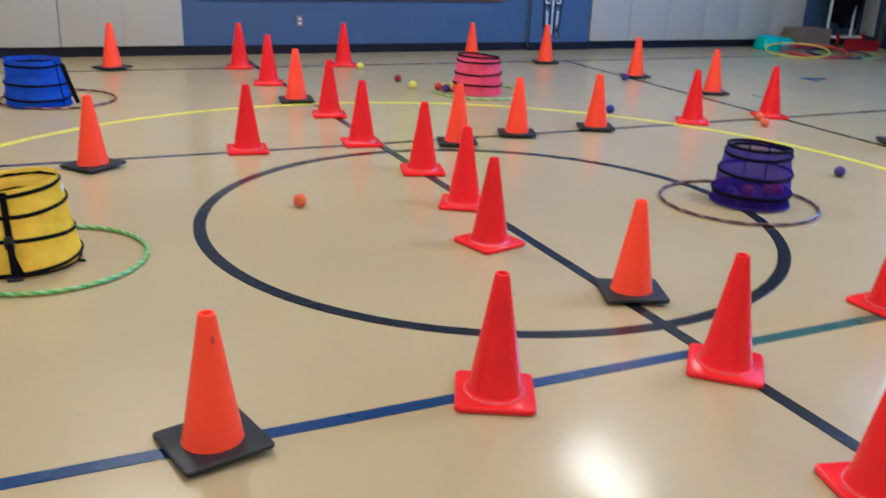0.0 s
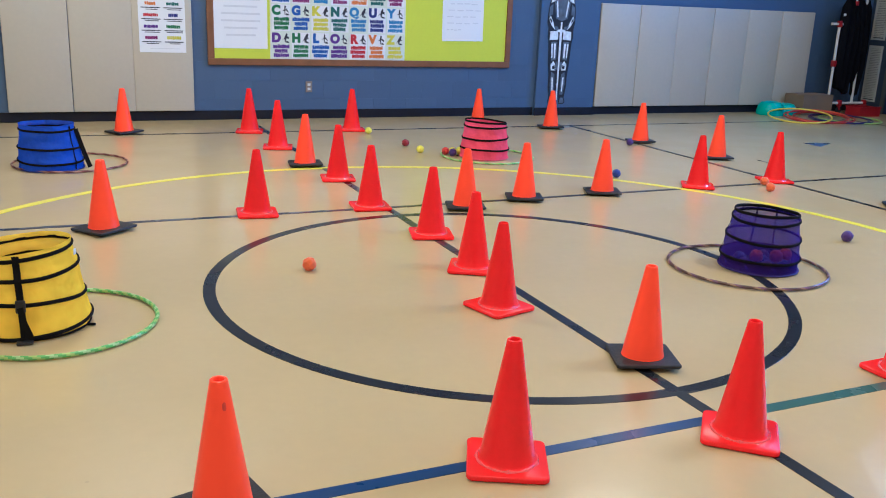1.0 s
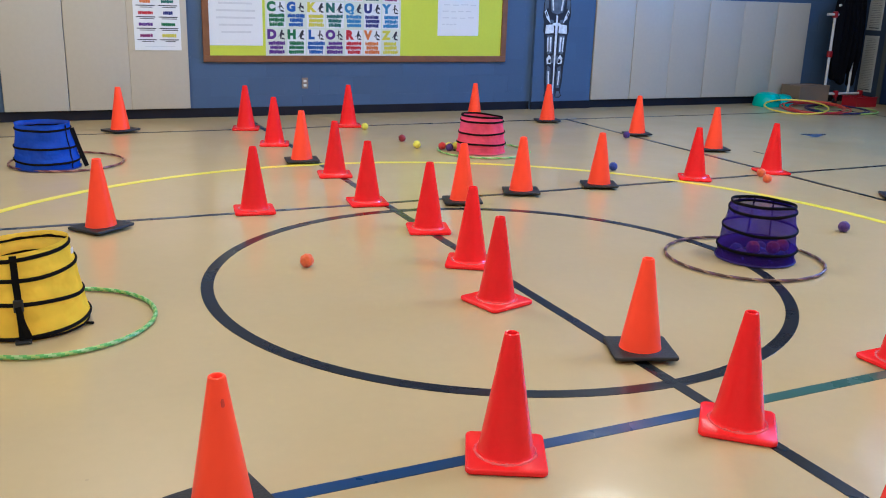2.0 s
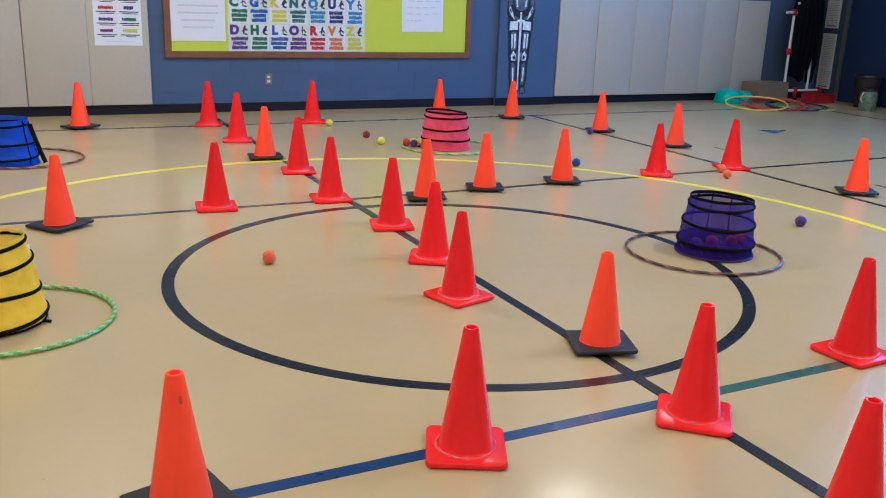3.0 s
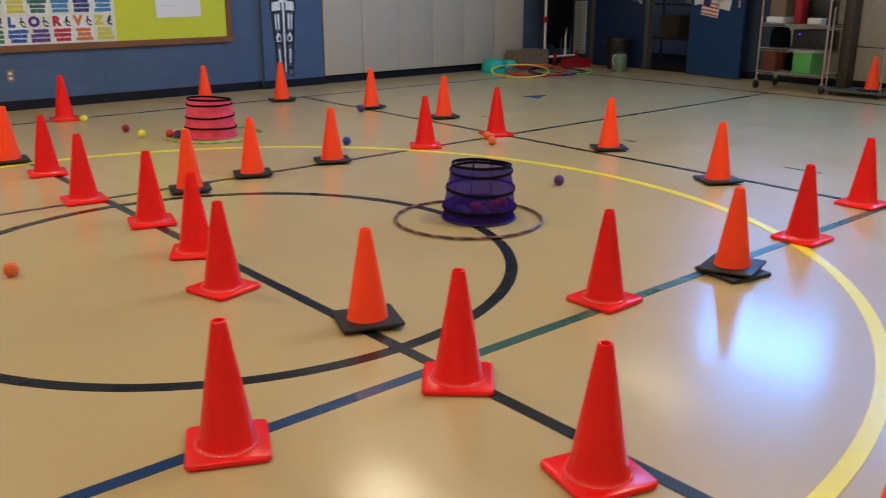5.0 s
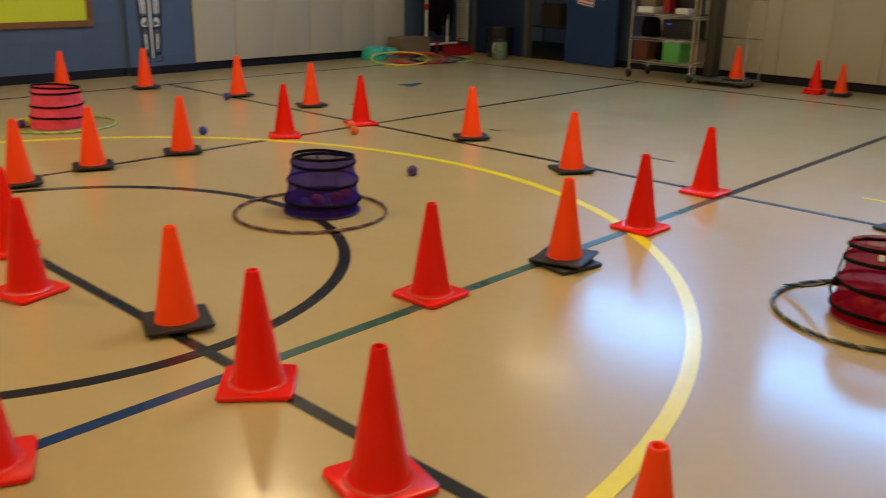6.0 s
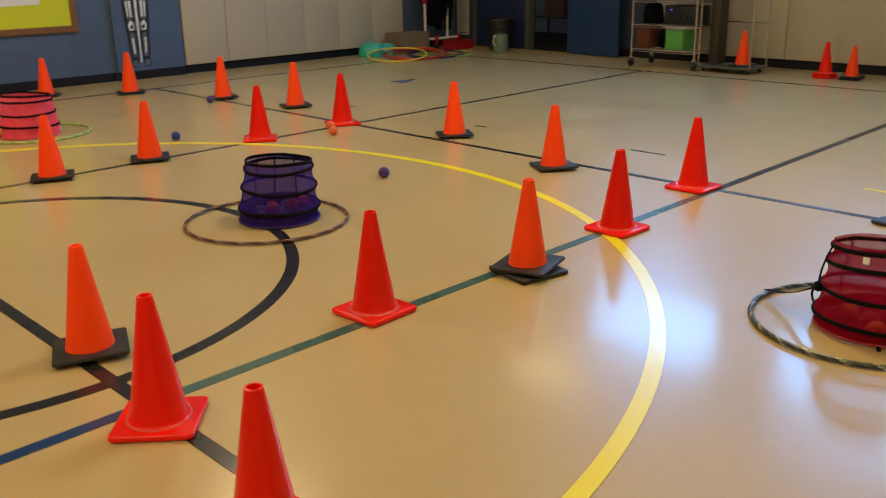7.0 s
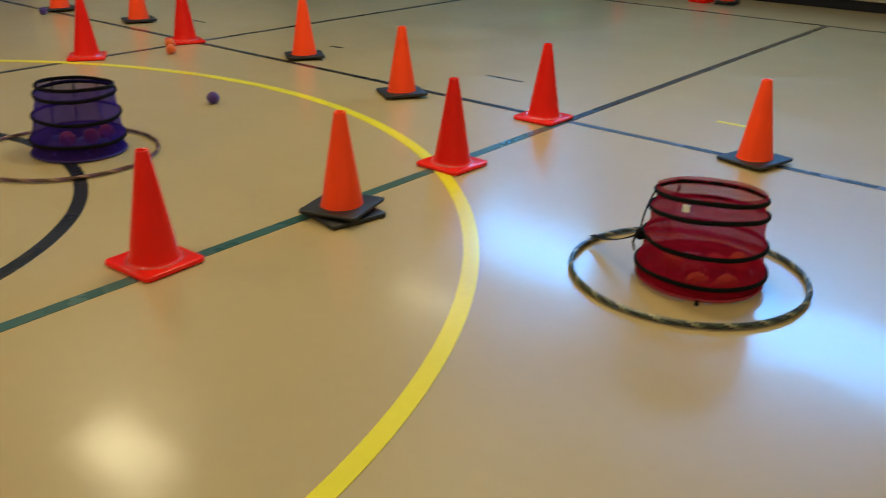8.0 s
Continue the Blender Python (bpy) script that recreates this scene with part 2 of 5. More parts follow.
def thing(name, label, category, at=None, group="", kind=""):
    """An Empty at a thing's base."""
    e = new(name)
    e.empty_display_size = 0.1
    if at is not None:
        e.matrix_world = at
    return tagged(e, label, category, group, kind)


def box(x0, x1, y0, y1, z0, z1, bevel=0.0, segments=2):
    bm = bmesh.new()
    bmesh.ops.create_cube(bm, size=1.0, matrix=Matrix.LocRotScale(((x0 + x1) / 2, (y0 + y1) / 2, (z0 + z1) / 2), None, (x1 - x0, y1 - y0, z1 - z0)))
    if bevel:
        bmesh.ops.bevel(bm, geom=bm.edges[:], offset=bevel, segments=segments, affect="EDGES", profile=0.5)
    return bm


def merge(*bms):
    out = bms[0]
    for b in bms[1:]:
        me = bpy.data.meshes.new("joined")
        b.to_mesh(me)
        b.free()
        out.from_mesh(me)
        bpy.data.meshes.remove(me)
    return out


def lathe(profile, n=48, cap0=False, cap1=False):
    bm = bmesh.new()
    loops = []
    for r, z in profile:
        loops.append([bm.verts.new((r * math.cos(2 * math.pi * i / n), r * math.sin(2 * math.pi * i / n), z)) for i in range(n)])
    for a, b in zip(loops, loops[1:]):
        for i in range(n):
            bm.faces.new((a[i], a[(i + 1) % n], b[(i + 1) % n], b[i]))
    if cap0:
        bm.faces.new(loops[0][::-1])
    if cap1:
        bm.faces.new(loops[-1])
    return bm


def tube(points, radius, sides=8, closed=False):
    """A round bar along points."""
    bm = bmesh.new()
    pts = [Vector(p) for p in points]
    loops = []
    n = len(pts)
    for i, p in enumerate(pts):
        a, b = (pts[(i - 1) % n], pts[(i + 1) % n]) if closed else (pts[max(i - 1, 0)], pts[min(i + 1, n - 1)])
        d = (b - a).normalized()
        up = Vector((0, 0, 1)) if abs(d.z) < 0.9 else Vector((1, 0, 0))
        s = d.cross(up).normalized()
        u = s.cross(d)
        loops.append([bm.verts.new(p + radius * (math.cos(2 * math.pi * k / sides) * s + math.sin(2 * math.pi * k / sides) * u)) for k in range(sides)])
    for i in range(n if closed else n - 1):
        a, b = loops[i], loops[(i + 1) % n]
        for k in range(sides):
            bm.faces.new((a[k], a[(k + 1) % sides], b[(k + 1) % sides], b[k]))
    if not closed:
        bm.faces.new(loops[0])
        bm.faces.new(loops[-1][::-1])
    return bm


def ribbon(points, outs, width, thick):
    """A flat strap along points; outs are its facing directions."""
    bm = bmesh.new()
    pts = [Vector(p) for p in points]
    loops = []
    for i, p in enumerate(pts):
        d = (pts[min(i + 1, len(pts) - 1)] - pts[max(i - 1, 0)]).normalized()
        o = Vector(outs[i]).normalized()
        s = d.cross(o).normalized()
        loops.append([bm.verts.new(p + w * width / 2 * s + t * thick * o) for w, t in ((-1, 0), (1, 0), (1, 1), (-1, 1))])
    for a, b in zip(loops, loops[1:]):
        for k in range(4):
            bm.faces.new((a[k], a[(k + 1) % 4], b[(k + 1) % 4], b[k]))
    bm.faces.new(loops[0])
    bm.faces.new(loops[-1][::-1])
    return bm


def rounded_square(side, radius, z0, z1, bevel, n=5, curl=0.0):
    """A slab with round corners and eased edges; curl lifts its corners."""
    bm = bmesh.new()

    def outline(inset):
        pts = []
        h, r = side / 2 - inset, max(radius - inset, 0.002)
        for q in range(4):
            cx, cy = ((h - r), (h - r)) if q == 0 else (-(h - r), (h - r)) if q == 1 else (-(h - r), -(h - r)) if q == 2 else ((h - r), -(h - r))
            for k in range(n + 1):
                a = math.pi / 2 * (q + k / n)
                pts.append((cx + r * math.cos(a), cy + r * math.sin(a)))
        return pts
    loops = []
    for inset, z in ((bevel, z0), (0, z0 + bevel), (0, z1 - bevel), (bevel * 0.35, z1 - bevel * 0.35), (bevel, z1)):
        loops.append([bm.verts.new((x, y, z + curl * (abs(x * y) / (side * side / 4)) ** 1.5 * (1 + 0.6 * (x > 0) - 0.7 * (y > 0)))) for x, y in outline(inset)])
    for a, b in zip(loops, loops[1:]):
        for i in range(len(a)):
            j = (i + 1) % len(a)
            bm.faces.new((a[i], a[j], b[j], b[i]))
    bm.faces.new(loops[0][::-1])
    bm.faces.new(loops[-1])
    return bm


def flat_poly(points, y0, y1):
    """A flat piece in the x-z plane, from depth y0 to y1."""
    bm = bmesh.new()
    a = [bm.verts.new((x, y0, z)) for x, z in points]
    b = [bm.verts.new((x, y1, z)) for x, z in points]
    bm.faces.new(a)
    bm.faces.new(b[::-1])
    for i in range(len(a)):
        j = (i + 1) % len(a)
        bm.faces.new((a[i], b[i], b[j], a[j]))
    return bm


def lettering(text, size, mat, parent, at, name="lettering", depth=0.0006, bold=0.0):
    cu = bpy.data.curves.new(name, "FONT")
    cu.body, cu.size, cu.extrude, cu.offset = text, size, depth, bold
    cu.align_x, cu.align_y = "CENTER", "CENTER"
    tmp = new(name, cu)
    bpy.context.view_layer.update()
    me = bpy.data.meshes.new_from_object(tmp.evaluated_get(bpy.context.evaluated_depsgraph_get()))
    bpy.data.objects.remove(tmp)
    me.materials.clear()
    me.materials.append(mat)
    ob = new(name, me)
    ob.matrix_world = at
    ob.parent = parent
    ob.matrix_parent_inverse = parent.matrix_basis.inverted()
    return ob


# ---------------------------------------------------------------- the hall
x0, x1, y0, y1, top = ROOM["x0"], ROOM["x1"], ROOM["y0"], ROOM["y1"], ROOM["top"]
floor = part("floor", box(x0 - 0.3, x1 + 3.0, y0 - 0.3, y1 + 0.3, -0.2, 0.0), M_FLOOR)
tagged(floor, "glossy waxed tan gym floor with painted court lines", "floor", kind="structure")
ground = part("ground", box(-400, 400, -400, 400, -0.6, -0.25), M_PLASTER)
tagged(ground, "pale ground outside the hall", "ground", kind="structure")
ceiling = part("ceiling", box(x0 - 0.3, x1 + 0.3, y0 - 0.3, y1 + 0.3, top, top + 0.2), M_CEILING)
tagged(ceiling, "off-white flat gym ceiling", "ceiling", kind="structure")

LZ = 0.0012


def floor_line(ax, ay, bx, by, width, mat, label, z=LZ):
    d = Vector((bx - ax, by - ay))
    s = Vector((-d.y, d.x)).normalized() * width / 2
    bm = bmesh.new()
    low, high = [], []
    for px, py in ((ax + s.x, ay + s.y), (ax - s.x, ay - s.y), (bx - s.x, by - s.y), (bx + s.x, by + s.y)):
        low.append(bm.verts.new((px, py, -0.001)))
        high.append(bm.verts.new((px, py, z)))
    bm.faces.new(high)
    for i in range(4):
        j = (i + 1) % 4
        bm.faces.new((low[i], low[j], high[j], high[i]))
    return tagged(part("floor_line", bm, mat), label, "floor line", "court lines", "structure")


def floor_circle(cx, cy, r, width, mat, label, z):
    bm = bmesh.new()
    n = 180
    rings = [[bm.verts.new((cx + q * math.cos(2 * math.pi * i / n), cy + q * math.sin(2 * math.pi * i / n), zz)) for i in range(n)]
             for q, zz in ((r - width / 2, -0.001), (r - width / 2, z), (r + width / 2, z), (r + width / 2, -0.001))]
    for a, b in zip(rings, rings[1:]):
        for i in range(n):
            j = (i + 1) % n
            bm.faces.new((a[i], a[j], b[j], b[i]))
    return tagged(part("floor_circle", bm, mat), label, "floor line", "court lines", "structure")


YN, YU, YF, XR, XS = -0.203, 3.09, 6.58, 3.56, 8.07
W = 0.052
floor_line(0, -4.6, 0.008, 7.3, W, M_LINE_BLACK, "black painted centre line on the tan floor", 0.0024)
floor_line(-8.5, YN - 0.02, -0.026, YN, W, M_LINE_BLUE, "blue painted court line on the tan floor", 0.0018)
floor_line(0.026, YN, XR, YN + 0.022, W, M_LINE_TEAL, "dark green painted court line on the tan floor", 0.0018)
floor_line(XR, YN + 0.022, XS, YN + 0.05, W, M_LINE_BLACK, "black painted court line on the tan floor", 0.0018)
floor_line(-8.5, YU, 0, YU, 0.042, M_LINE_NAVY, "navy painted court line on the tan floor", 0.0018)
floor_line(0, YU, XS, YU + 0.17, 0.042, M_LINE_BLACK, "black painted court line on the tan floor", 0.0018)
floor_line(-8.5, YF, XS, YF, 0.045, M_LINE_BLACK, "black painted sideline on the tan floor", 0.0018)
floor_line(XR, YN, XR + 0.045, YF, 0.045, M_LINE_BLACK, "black painted cross line on the tan floor", 0.0021)
floor_line(XR - 0.03, -4.5, XR, YN, 0.045, M_LINE_STEEL, "steel-blue painted cross line on the tan floor", 0.0021)
floor_line(XS, -4.6, XS + 0.06, YF, 0.045, M_LINE_BLACK, "black painted end line near the padded wall", 0.0021)
floor_circle(-0.006, 1.440, 1.416, 0.058, M_LINE_BLACK, "black painted centre circle on the tan floor", 0.0021)
floor_circle(-0.065, 1.52, 3.037, 0.058, M_LINE_YELLOW, "wide yellow painted circle on the tan floor", 0.0027)
for ya, yb in ((0.55, 0.83), (2.2, 2.31), (3.86, 4.13)):
    floor_line(4.2, ya, 4.2, yb, 0.025, M_LINE_BLACK, "short black tick mark painted on the floor", 0.0015)
floor_line(4.14, -0.965, 4.14, -0.8, 0.03, M_LINE_YELLOW, "short yellow tick mark painted on the floor", 0.0015)
bm = bmesh.new()
vs = [bm.verts.new((x, y, 0.0015)) for x, y in ((5.6, 4.95), (5.945, 4.87), (5.605, 4.69))]
bm.faces.new(vs)
tagged(part("floor_mark", bm, M_LINE_STEEL), "small navy triangle marker painted on the floor", "floor mark", kind="structure")

# walls: north of painted block, east with door and windows, and two plain ones
wall_north = part("wall_north", box(x0 - 0.3, x1 + 0.3, y1 + 0.002, y1 + 0.3, -0.2, top), M_MORTAR)
tagged(wall_north, "blue painted concrete block wall", "wall", kind="structure")
wall_west = part("wall_west", box(x0 - 0.3, x0, y0 - 0.3, y1 + 0.012, -0.2, top), M_PLASTER)
tagged(wall_west, "cream painted gym wall", "wall", kind="structure")
wall_south = part("wall_south", box(x0, x1 + 0.3, y0 - 0.3, y0, -0.2, top), M_PLASTER)
tagged(wall_south, "cream painted gym wall", "wall", kind="structure")

DOOR_Y0, DOOR_Y1, DOOR_H = 5.25, 7.08, 2.05
wins = sorted(w[:2] for w in WINDOWS)
pieces = [box(x1, x1 + 0.25, DOOR_Y1, y1 + 0.012, -0.2, WINDOW_Z[0]), box(x1, x1 + 0.25, DOOR_Y0, DOOR_Y1, DOOR_H, WINDOW_Z[0]),
          box(x1, x1 + 0.25, y0, DOOR_Y0, -0.2, WINDOW_Z[0]), box(x1, x1 + 0.25, y0, y1 + 0.012, WINDOW_Z[1], top)]
edges = [y0] + [v for w in wins for v in w] + [y1 + 0.012]
pieces += [box(x1, x1 + 0.25, edges[i], edges[i + 1], WINDOW_Z[0], WINDOW_Z[1]) for i in range(0, len(edges), 2)]
M_EAST = material("grey_blue_wall_paint", (0.028, 0.048, 0.095), 0.55, vary=0.06, scale=3, bump=0.3)
wall_east = part("wall_east", merge(*pieces), M_EAST)
tagged(wall_east, "grey-blue painted wall with a double door and high windows", "wall", kind="structure")

for k, (wa, wb, share) in enumerate(WINDOWS):
    win = thing(f"window_{k + 1}", "high aluminium-framed window letting in blue daylight", "window", kind="structure")
    fr = merge(*[box(x1 + 0.06, x1 + 0.12, a, b, c, d) for a, b, c, d in
                 ((wa, wb, WINDOW_Z[0], WINDOW_Z[0] + 0.05), (wa, wb, WINDOW_Z[1] - 0.05, WINDOW_Z[1]),
                  (wa, wa + 0.05, WINDOW_Z[0] + 0.05, WINDOW_Z[1] - 0.05), (wb - 0.05, wb, WINDOW_Z[0] + 0.05, WINDOW_Z[1] - 0.05),
                  ((wa + wb) / 2 - 0.02, (wa + wb) / 2 + 0.02, WINDOW_Z[0] + 0.05, WINDOW_Z[1] - 0.05))])
    part("window_frame", fr, M_LAMPBODY, win)
    for a, b in ((wa + 0.05, (wa + wb) / 2 - 0.02), ((wa + wb) / 2 + 0.02, wb - 0.05)):
        pane = part("pane", box(x1 + 0.085, x1 + 0.091, a, b, WINDOW_Z[0] + 0.05, WINDOW_Z[1] - 0.05), M_GLASS, win)
        pane.visible_shadow = False
    li = bpy.data.lights.new("window_daylight", "AREA")
    li.shape, li.size, li.size_y, li.energy, li.color = "RECTANGLE", wb - wa - 0.1, WINDOW_Z[1] - WINDOW_Z[0] - 0.1, WINDOW_POWER * share, WINDOW_COLOUR
    li.spread = radians(140)
    lo = new("window_daylight", li)
    zc = (WINDOW_Z[0] + WINDOW_Z[1]) / 2
    lo.matrix_world = look((x1 + 0.03, (wa + wb) / 2, zc), (x1 - 1, (wa + wb) / 2, zc - 0.45))

# lamps of the hall, with the added unseen rows
for lx, ly, share in LAMPS:
    lamp = thing("ceiling_lamp", "long rectangular ceiling lamp in a white metal housing", "ceiling lamp", pose(lx, ly, 0), "ceiling lamps")
    LT = pose(lx, ly, 0)
    part("housing", merge(box(-0.33, 0.33, -0.64, 0.64, top - 0.46, top - 0.44), box(-0.33, -0.31, -0.64, 0.64, top - 0.54, top - 0.46), box(0.31, 0.33, -0.64, 0.64, top - 0.54, top - 0.46),
                          box(-0.31, 0.31, -0.64, -0.62, top - 0.54, top - 0.46), box(-0.31, 0.31, 0.62, 0.64, top - 0.54, top - 0.46)), M_LAMPBODY, lamp, at=LT)
    for sy in (-0.5, 0.5):
        part("hanger", tube([(0, sy, top - 0.44), (0, sy, top - 0.001)], 0.008, 6), M_LAMPBODY, lamp, at=LT)
    li = bpy.data.lights.new("lamp_light", "AREA")
    li.spread = radians(180)
    li.shape, li.size, li.size_y, li.energy, li.color = "RECTANGLE", 0.58, 1.2, LAMP_POWER * share, LAMP_COLOUR
    lo = new("lamp_light", li)
    lo.matrix_world = pose(lx, ly, top - 0.53)

# pilaster, baseboards
pil = part("pilaster", box(3.6528, 4.5184, y1 - 0.05, y1 + 0.012, 0.0, top), M_BLOCK)
tagged(pil, "shallow blue painted pilaster beside the wall pads", "pilaster", kind="structure")
bb = merge(box(x0, 3.6382, y1 - 0.012, y1 + 0.012, 0, 0.10, 0.003), box(3.6382, 4.5282, y1 - 0.062, y1 - 0.05, 0, 0.10, 0.003), box(4.5282, x1 - 0.015, y1 - 0.012, y1 + 0.012, 0, 0.10, 0.003))
tagged(part("baseboard", bb, M_BASEBOARD), "black rubber baseboard along the block wall", "baseboard", kind="structure")
bb = merge(box(x1 - 0.014, x1, DOOR_Y1 + 0.06, y1 - 0.013, 0, 0.10, 0.003), box(x1 - 0.014, x1, y0 + 0.01, DOOR_Y0 - 0.06, 0, 0.10, 0.003))
tagged(part("baseboard", bb, M_BASEBOARD), "black rubber baseboard along the padded end wall", "baseboard", kind="structure")


def pad_row(origin, angle, count, w, z0, z1, group, t=0.05):
    """Wall pads side by side: each a vinyl cover over foam on a thin backing board."""
    cover = mesh_from("cover", box(0.0012, w - 0.0012, -t, -0.0125, z0, z1, 0.009, 3), M_PAD, True)
    board_ = mesh_from("backing_board", box(0.004, w - 0.004, -0.012, -0.004, z0 + 0.003, z1 - 0.003), M_CARTON)
    for i in range(count):
        shift = 0.0014 if i % 2 else -0.0014
        pad = thing("wall_pad", "tan vinyl-covered foam wall pad with a seam each side", "wall pad",
                    Matrix.Translation(origin) @ Matrix.Rotation(radians(angle), 4, "Z") @ Matrix.Translation((i * w + shift, 0, 0)), group)
        for name, me in (("cover", cover), ("backing_board", board_)):
            new(name, me).parent = pad


PAD_Z = (0.105, 1.4134)
pad_row((-0.5575 - 0.6044 * 3, y1 - 0.004, 0), 0, 3, 0.6044, *PAD_Z, "tan pads on the block wall")
pad_row((4.5379, y1 - 0.004, 0), 0, 6, 0.6064, *PAD_Z, "tan pads beside the pilaster")
pad_row((x1 - 0.004, 3.90, 0), -90, 14, 0.606, 0.105, 1.93, "tan pads on the end wall")

# closet behind the double door
cl = merge(box(x1 + 2.6, x1 + 2.7, 4.8, 8.2, -0.19, 2.6), box(x1 + 0.26, x1 + 2.6, 4.8, 4.9, -0.19, 2.6), box(x1 + 0.26, x1 + 2.6, 8.1, 8.2, -0.19, 2.6), box(x1 + 0.26, x1 + 2.7, 4.8, 8.2, 2.6, 2.7))
M_CLOSET = material("pale_blue_closet_paint", (0.40, 0.46, 0.55), 0.6, vary=0.08, scale=2, bump=0.2)
tagged(part("wall_closet", cl, M_CLOSET), "dim storage closet walls beyond the door", "wall", kind="structure")

# dark sheet added over the tan floor beyond the doorway
tagged(part("floor_closet", box(x1 + 0.002, x1 + 2.59, 4.91, 8.09, 0.003, 0.007), M_RUBBER), "thin black sheet laid over the closet floor", "floor mat", kind="structure")

frame_ = merge(box(x1 - 0.03, x1 + 0.12, DOOR_Y1, DOOR_Y1 + 0.055, 0, DOOR_H + 0.05), box(x1 - 0.03, x1 + 0.12, DOOR_Y0 - 0.055, DOOR_Y0, 0, DOOR_H + 0.05),
               box(x1 - 0.03, x1 + 0.12, DOOR_Y0, DOOR_Y1, DOOR_H, DOOR_H + 0.05), box(x1 - 0.02, x1 + 0.1, 6.02, 6.09, 0, DOOR_H))
d1 = thing("door_1", "navy closed door leaf with a lever handle in a grey metal frame", "door", kind="structure")
part("door_frame", frame_, M_DOORFRAME, d1, "grey painted metal door frame")
leaf = part("leaf", box(x1, x1 + 0.045, 6.095, DOOR_Y1 - 0.005, 0.008, DOOR_H - 0.005, 0.003), M_NAVYDOOR, d1)
part("handle", merge(tube([(x1 + 0.005, 6.20, 1.0), (x1 - 0.05, 6.20, 1.0), (x1 - 0.055, 6.22, 1.0), (x1 - 0.055, 6.32, 1.0)], 0.01), box(x1 - 0.008, x1 + 0.002, 6.175, 6.225, 0.96, 1.04, 0.003)), M_CHROME, leaf, "chrome lever handle")
d2 = thing("door_2", "bright blue door leaf swung open against the wall with papers taped on", "door", pose(x1 - 0.07, 5.23, 0, 0, 0, -90 - 7), kind="structure")
leaf2 = part("leaf", box(0.0, 0.93, -0.045, 0.0, 0.008, DOOR_H - 0.005, 0.003), M_BLUEDOOR, d2)
part("handle", box(0.84, 0.88, -0.07, -0.046, 0.95, 1.05, 0.005), M_CHROME, leaf2, "chrome handle plate")
part("hinge", merge(*[box(-0.02, 0.02, -0.03, 0.012, z, z + 0.1, 0.003) for z in (0.2, 1.0, 1.75)]), M_CHROME, leaf2)

# ---------------------------------------------------------------- traffic cones
BASE = 0.245


def cone_body(CONE_H, top_r, low_r, z_low):
    prof = [(low_r + 0.012, z_low - 0.001), (low_r + 0.004, z_low + 0.004), (low_r, z_low + 0.014)]
    for k in range(1, 9):
        f = k / 8
        prof.append((low_r + (top_r - low_r) * f, z_low + 0.014 + (CONE_H - 0.006 - z_low - 0.014) * f))
    prof += [(top_r - 0.001, CONE_H - 0.002), (top_r - 0.004, CONE_H), (top_r - 0.008, CONE_H - 0.001), (top_r - 0.0095, CONE_H - 0.006), (top_r - 0.007, CONE_H - 0.05)]
    return lathe(prof, 40, cap1=True)


def red_cone(at):
    c = thing("traffic_cone", "glossy red plastic traffic cone with a square red base", "traffic cone", at, "cones on the gym floor")
    part("base", rounded_square(BASE, 0.022, 0.001, 0.02, 0.005), M_RED, c, smooth=True, at=at)
    part("body", cone_body(0.405, 0.0225, 0.084, 0.02), M_RED, c, smooth=True, at=at)
    bead = bmesh.new()
    rr = random.Random(4)
    n, k = 72, 6
    loops = []
    for i in range(n):
        a = 2 * math.pi * i / n
        m = 0.003 + 0.0055 * rr.random() * abs(math.sin(5.5 * a + 0.4))
        loops.append([bead.verts.new(((0.093 + m * math.cos(b)) * math.cos(a), (0.093 + m * math.cos(b)) * math.sin(a), 0.0205 + m * math.sin(b))) for b in [2 * math.pi * q / k for q in range(k)]])
    for i in range(n):
        a, b = loops[i], loops[(i + 1) % n]
        for q in range(k):
            bead.faces.new((a[q], a[(q + 1) % k], b[(q + 1) % k], b[q]))
    part("weld_bead", bead, M_BEAD, c, "shiny lumpy bead where cone meets base", smooth=True, at=at)
    return c


def orange_cone(at):
    c = thing("traffic_cone", "orange plastic traffic cone on a black rubber base", "traffic cone", at, "cones on the gym floor")
    part("base", rounded_square(0.252, 0.014, 0.001, 0.016, 0.004, curl=0.012), M_RUBBER, c, "scuffed black rubber base", smooth=True, at=at)
    part("collar", lathe([(0.092, 0.0155), (0.089, 0.0185), (0.083, 0.0195)], 40), M_RUBBER, c, "black rubber collar", smooth=True, at=at)
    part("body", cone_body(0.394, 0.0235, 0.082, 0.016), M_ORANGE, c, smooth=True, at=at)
    return c


# x, y, turn, size
M_SCUFF = material("dark_scuff", (0.68, 0.05, 0.02), 0.6, vary=0.4, scale=60)
RED_CONES = [(-0.838, -0.23, -26, 1.0), (-0.02, -0.331, -42, 1.0), (-0.203, 1.05, 15, 1.0), (-0.049, 1.644, -30, 1.017), (0.01, 2.34, -16, 1.017),
              (-0.1, 3.12, -8, 1.034), (-0.859, 3.111, -8, 1.021), (-0.024, 4.08, -12, 1.033), (-0.122, 5.588, -15, 1.069), (-0.166, 6.591, -15, 1.076),
              (0.909, 6.576, -12, 1.064), (2.696, 3.182, -35, 1.018), (3.536, 3.219, -20, 1.027), (-0.127, -1.045, -15, 1.0), (0.984, -0.142, 2, 1.0),
              (2.522, -0.21, -1, 1.0), (3.512, -0.063, 0, 1.019)]
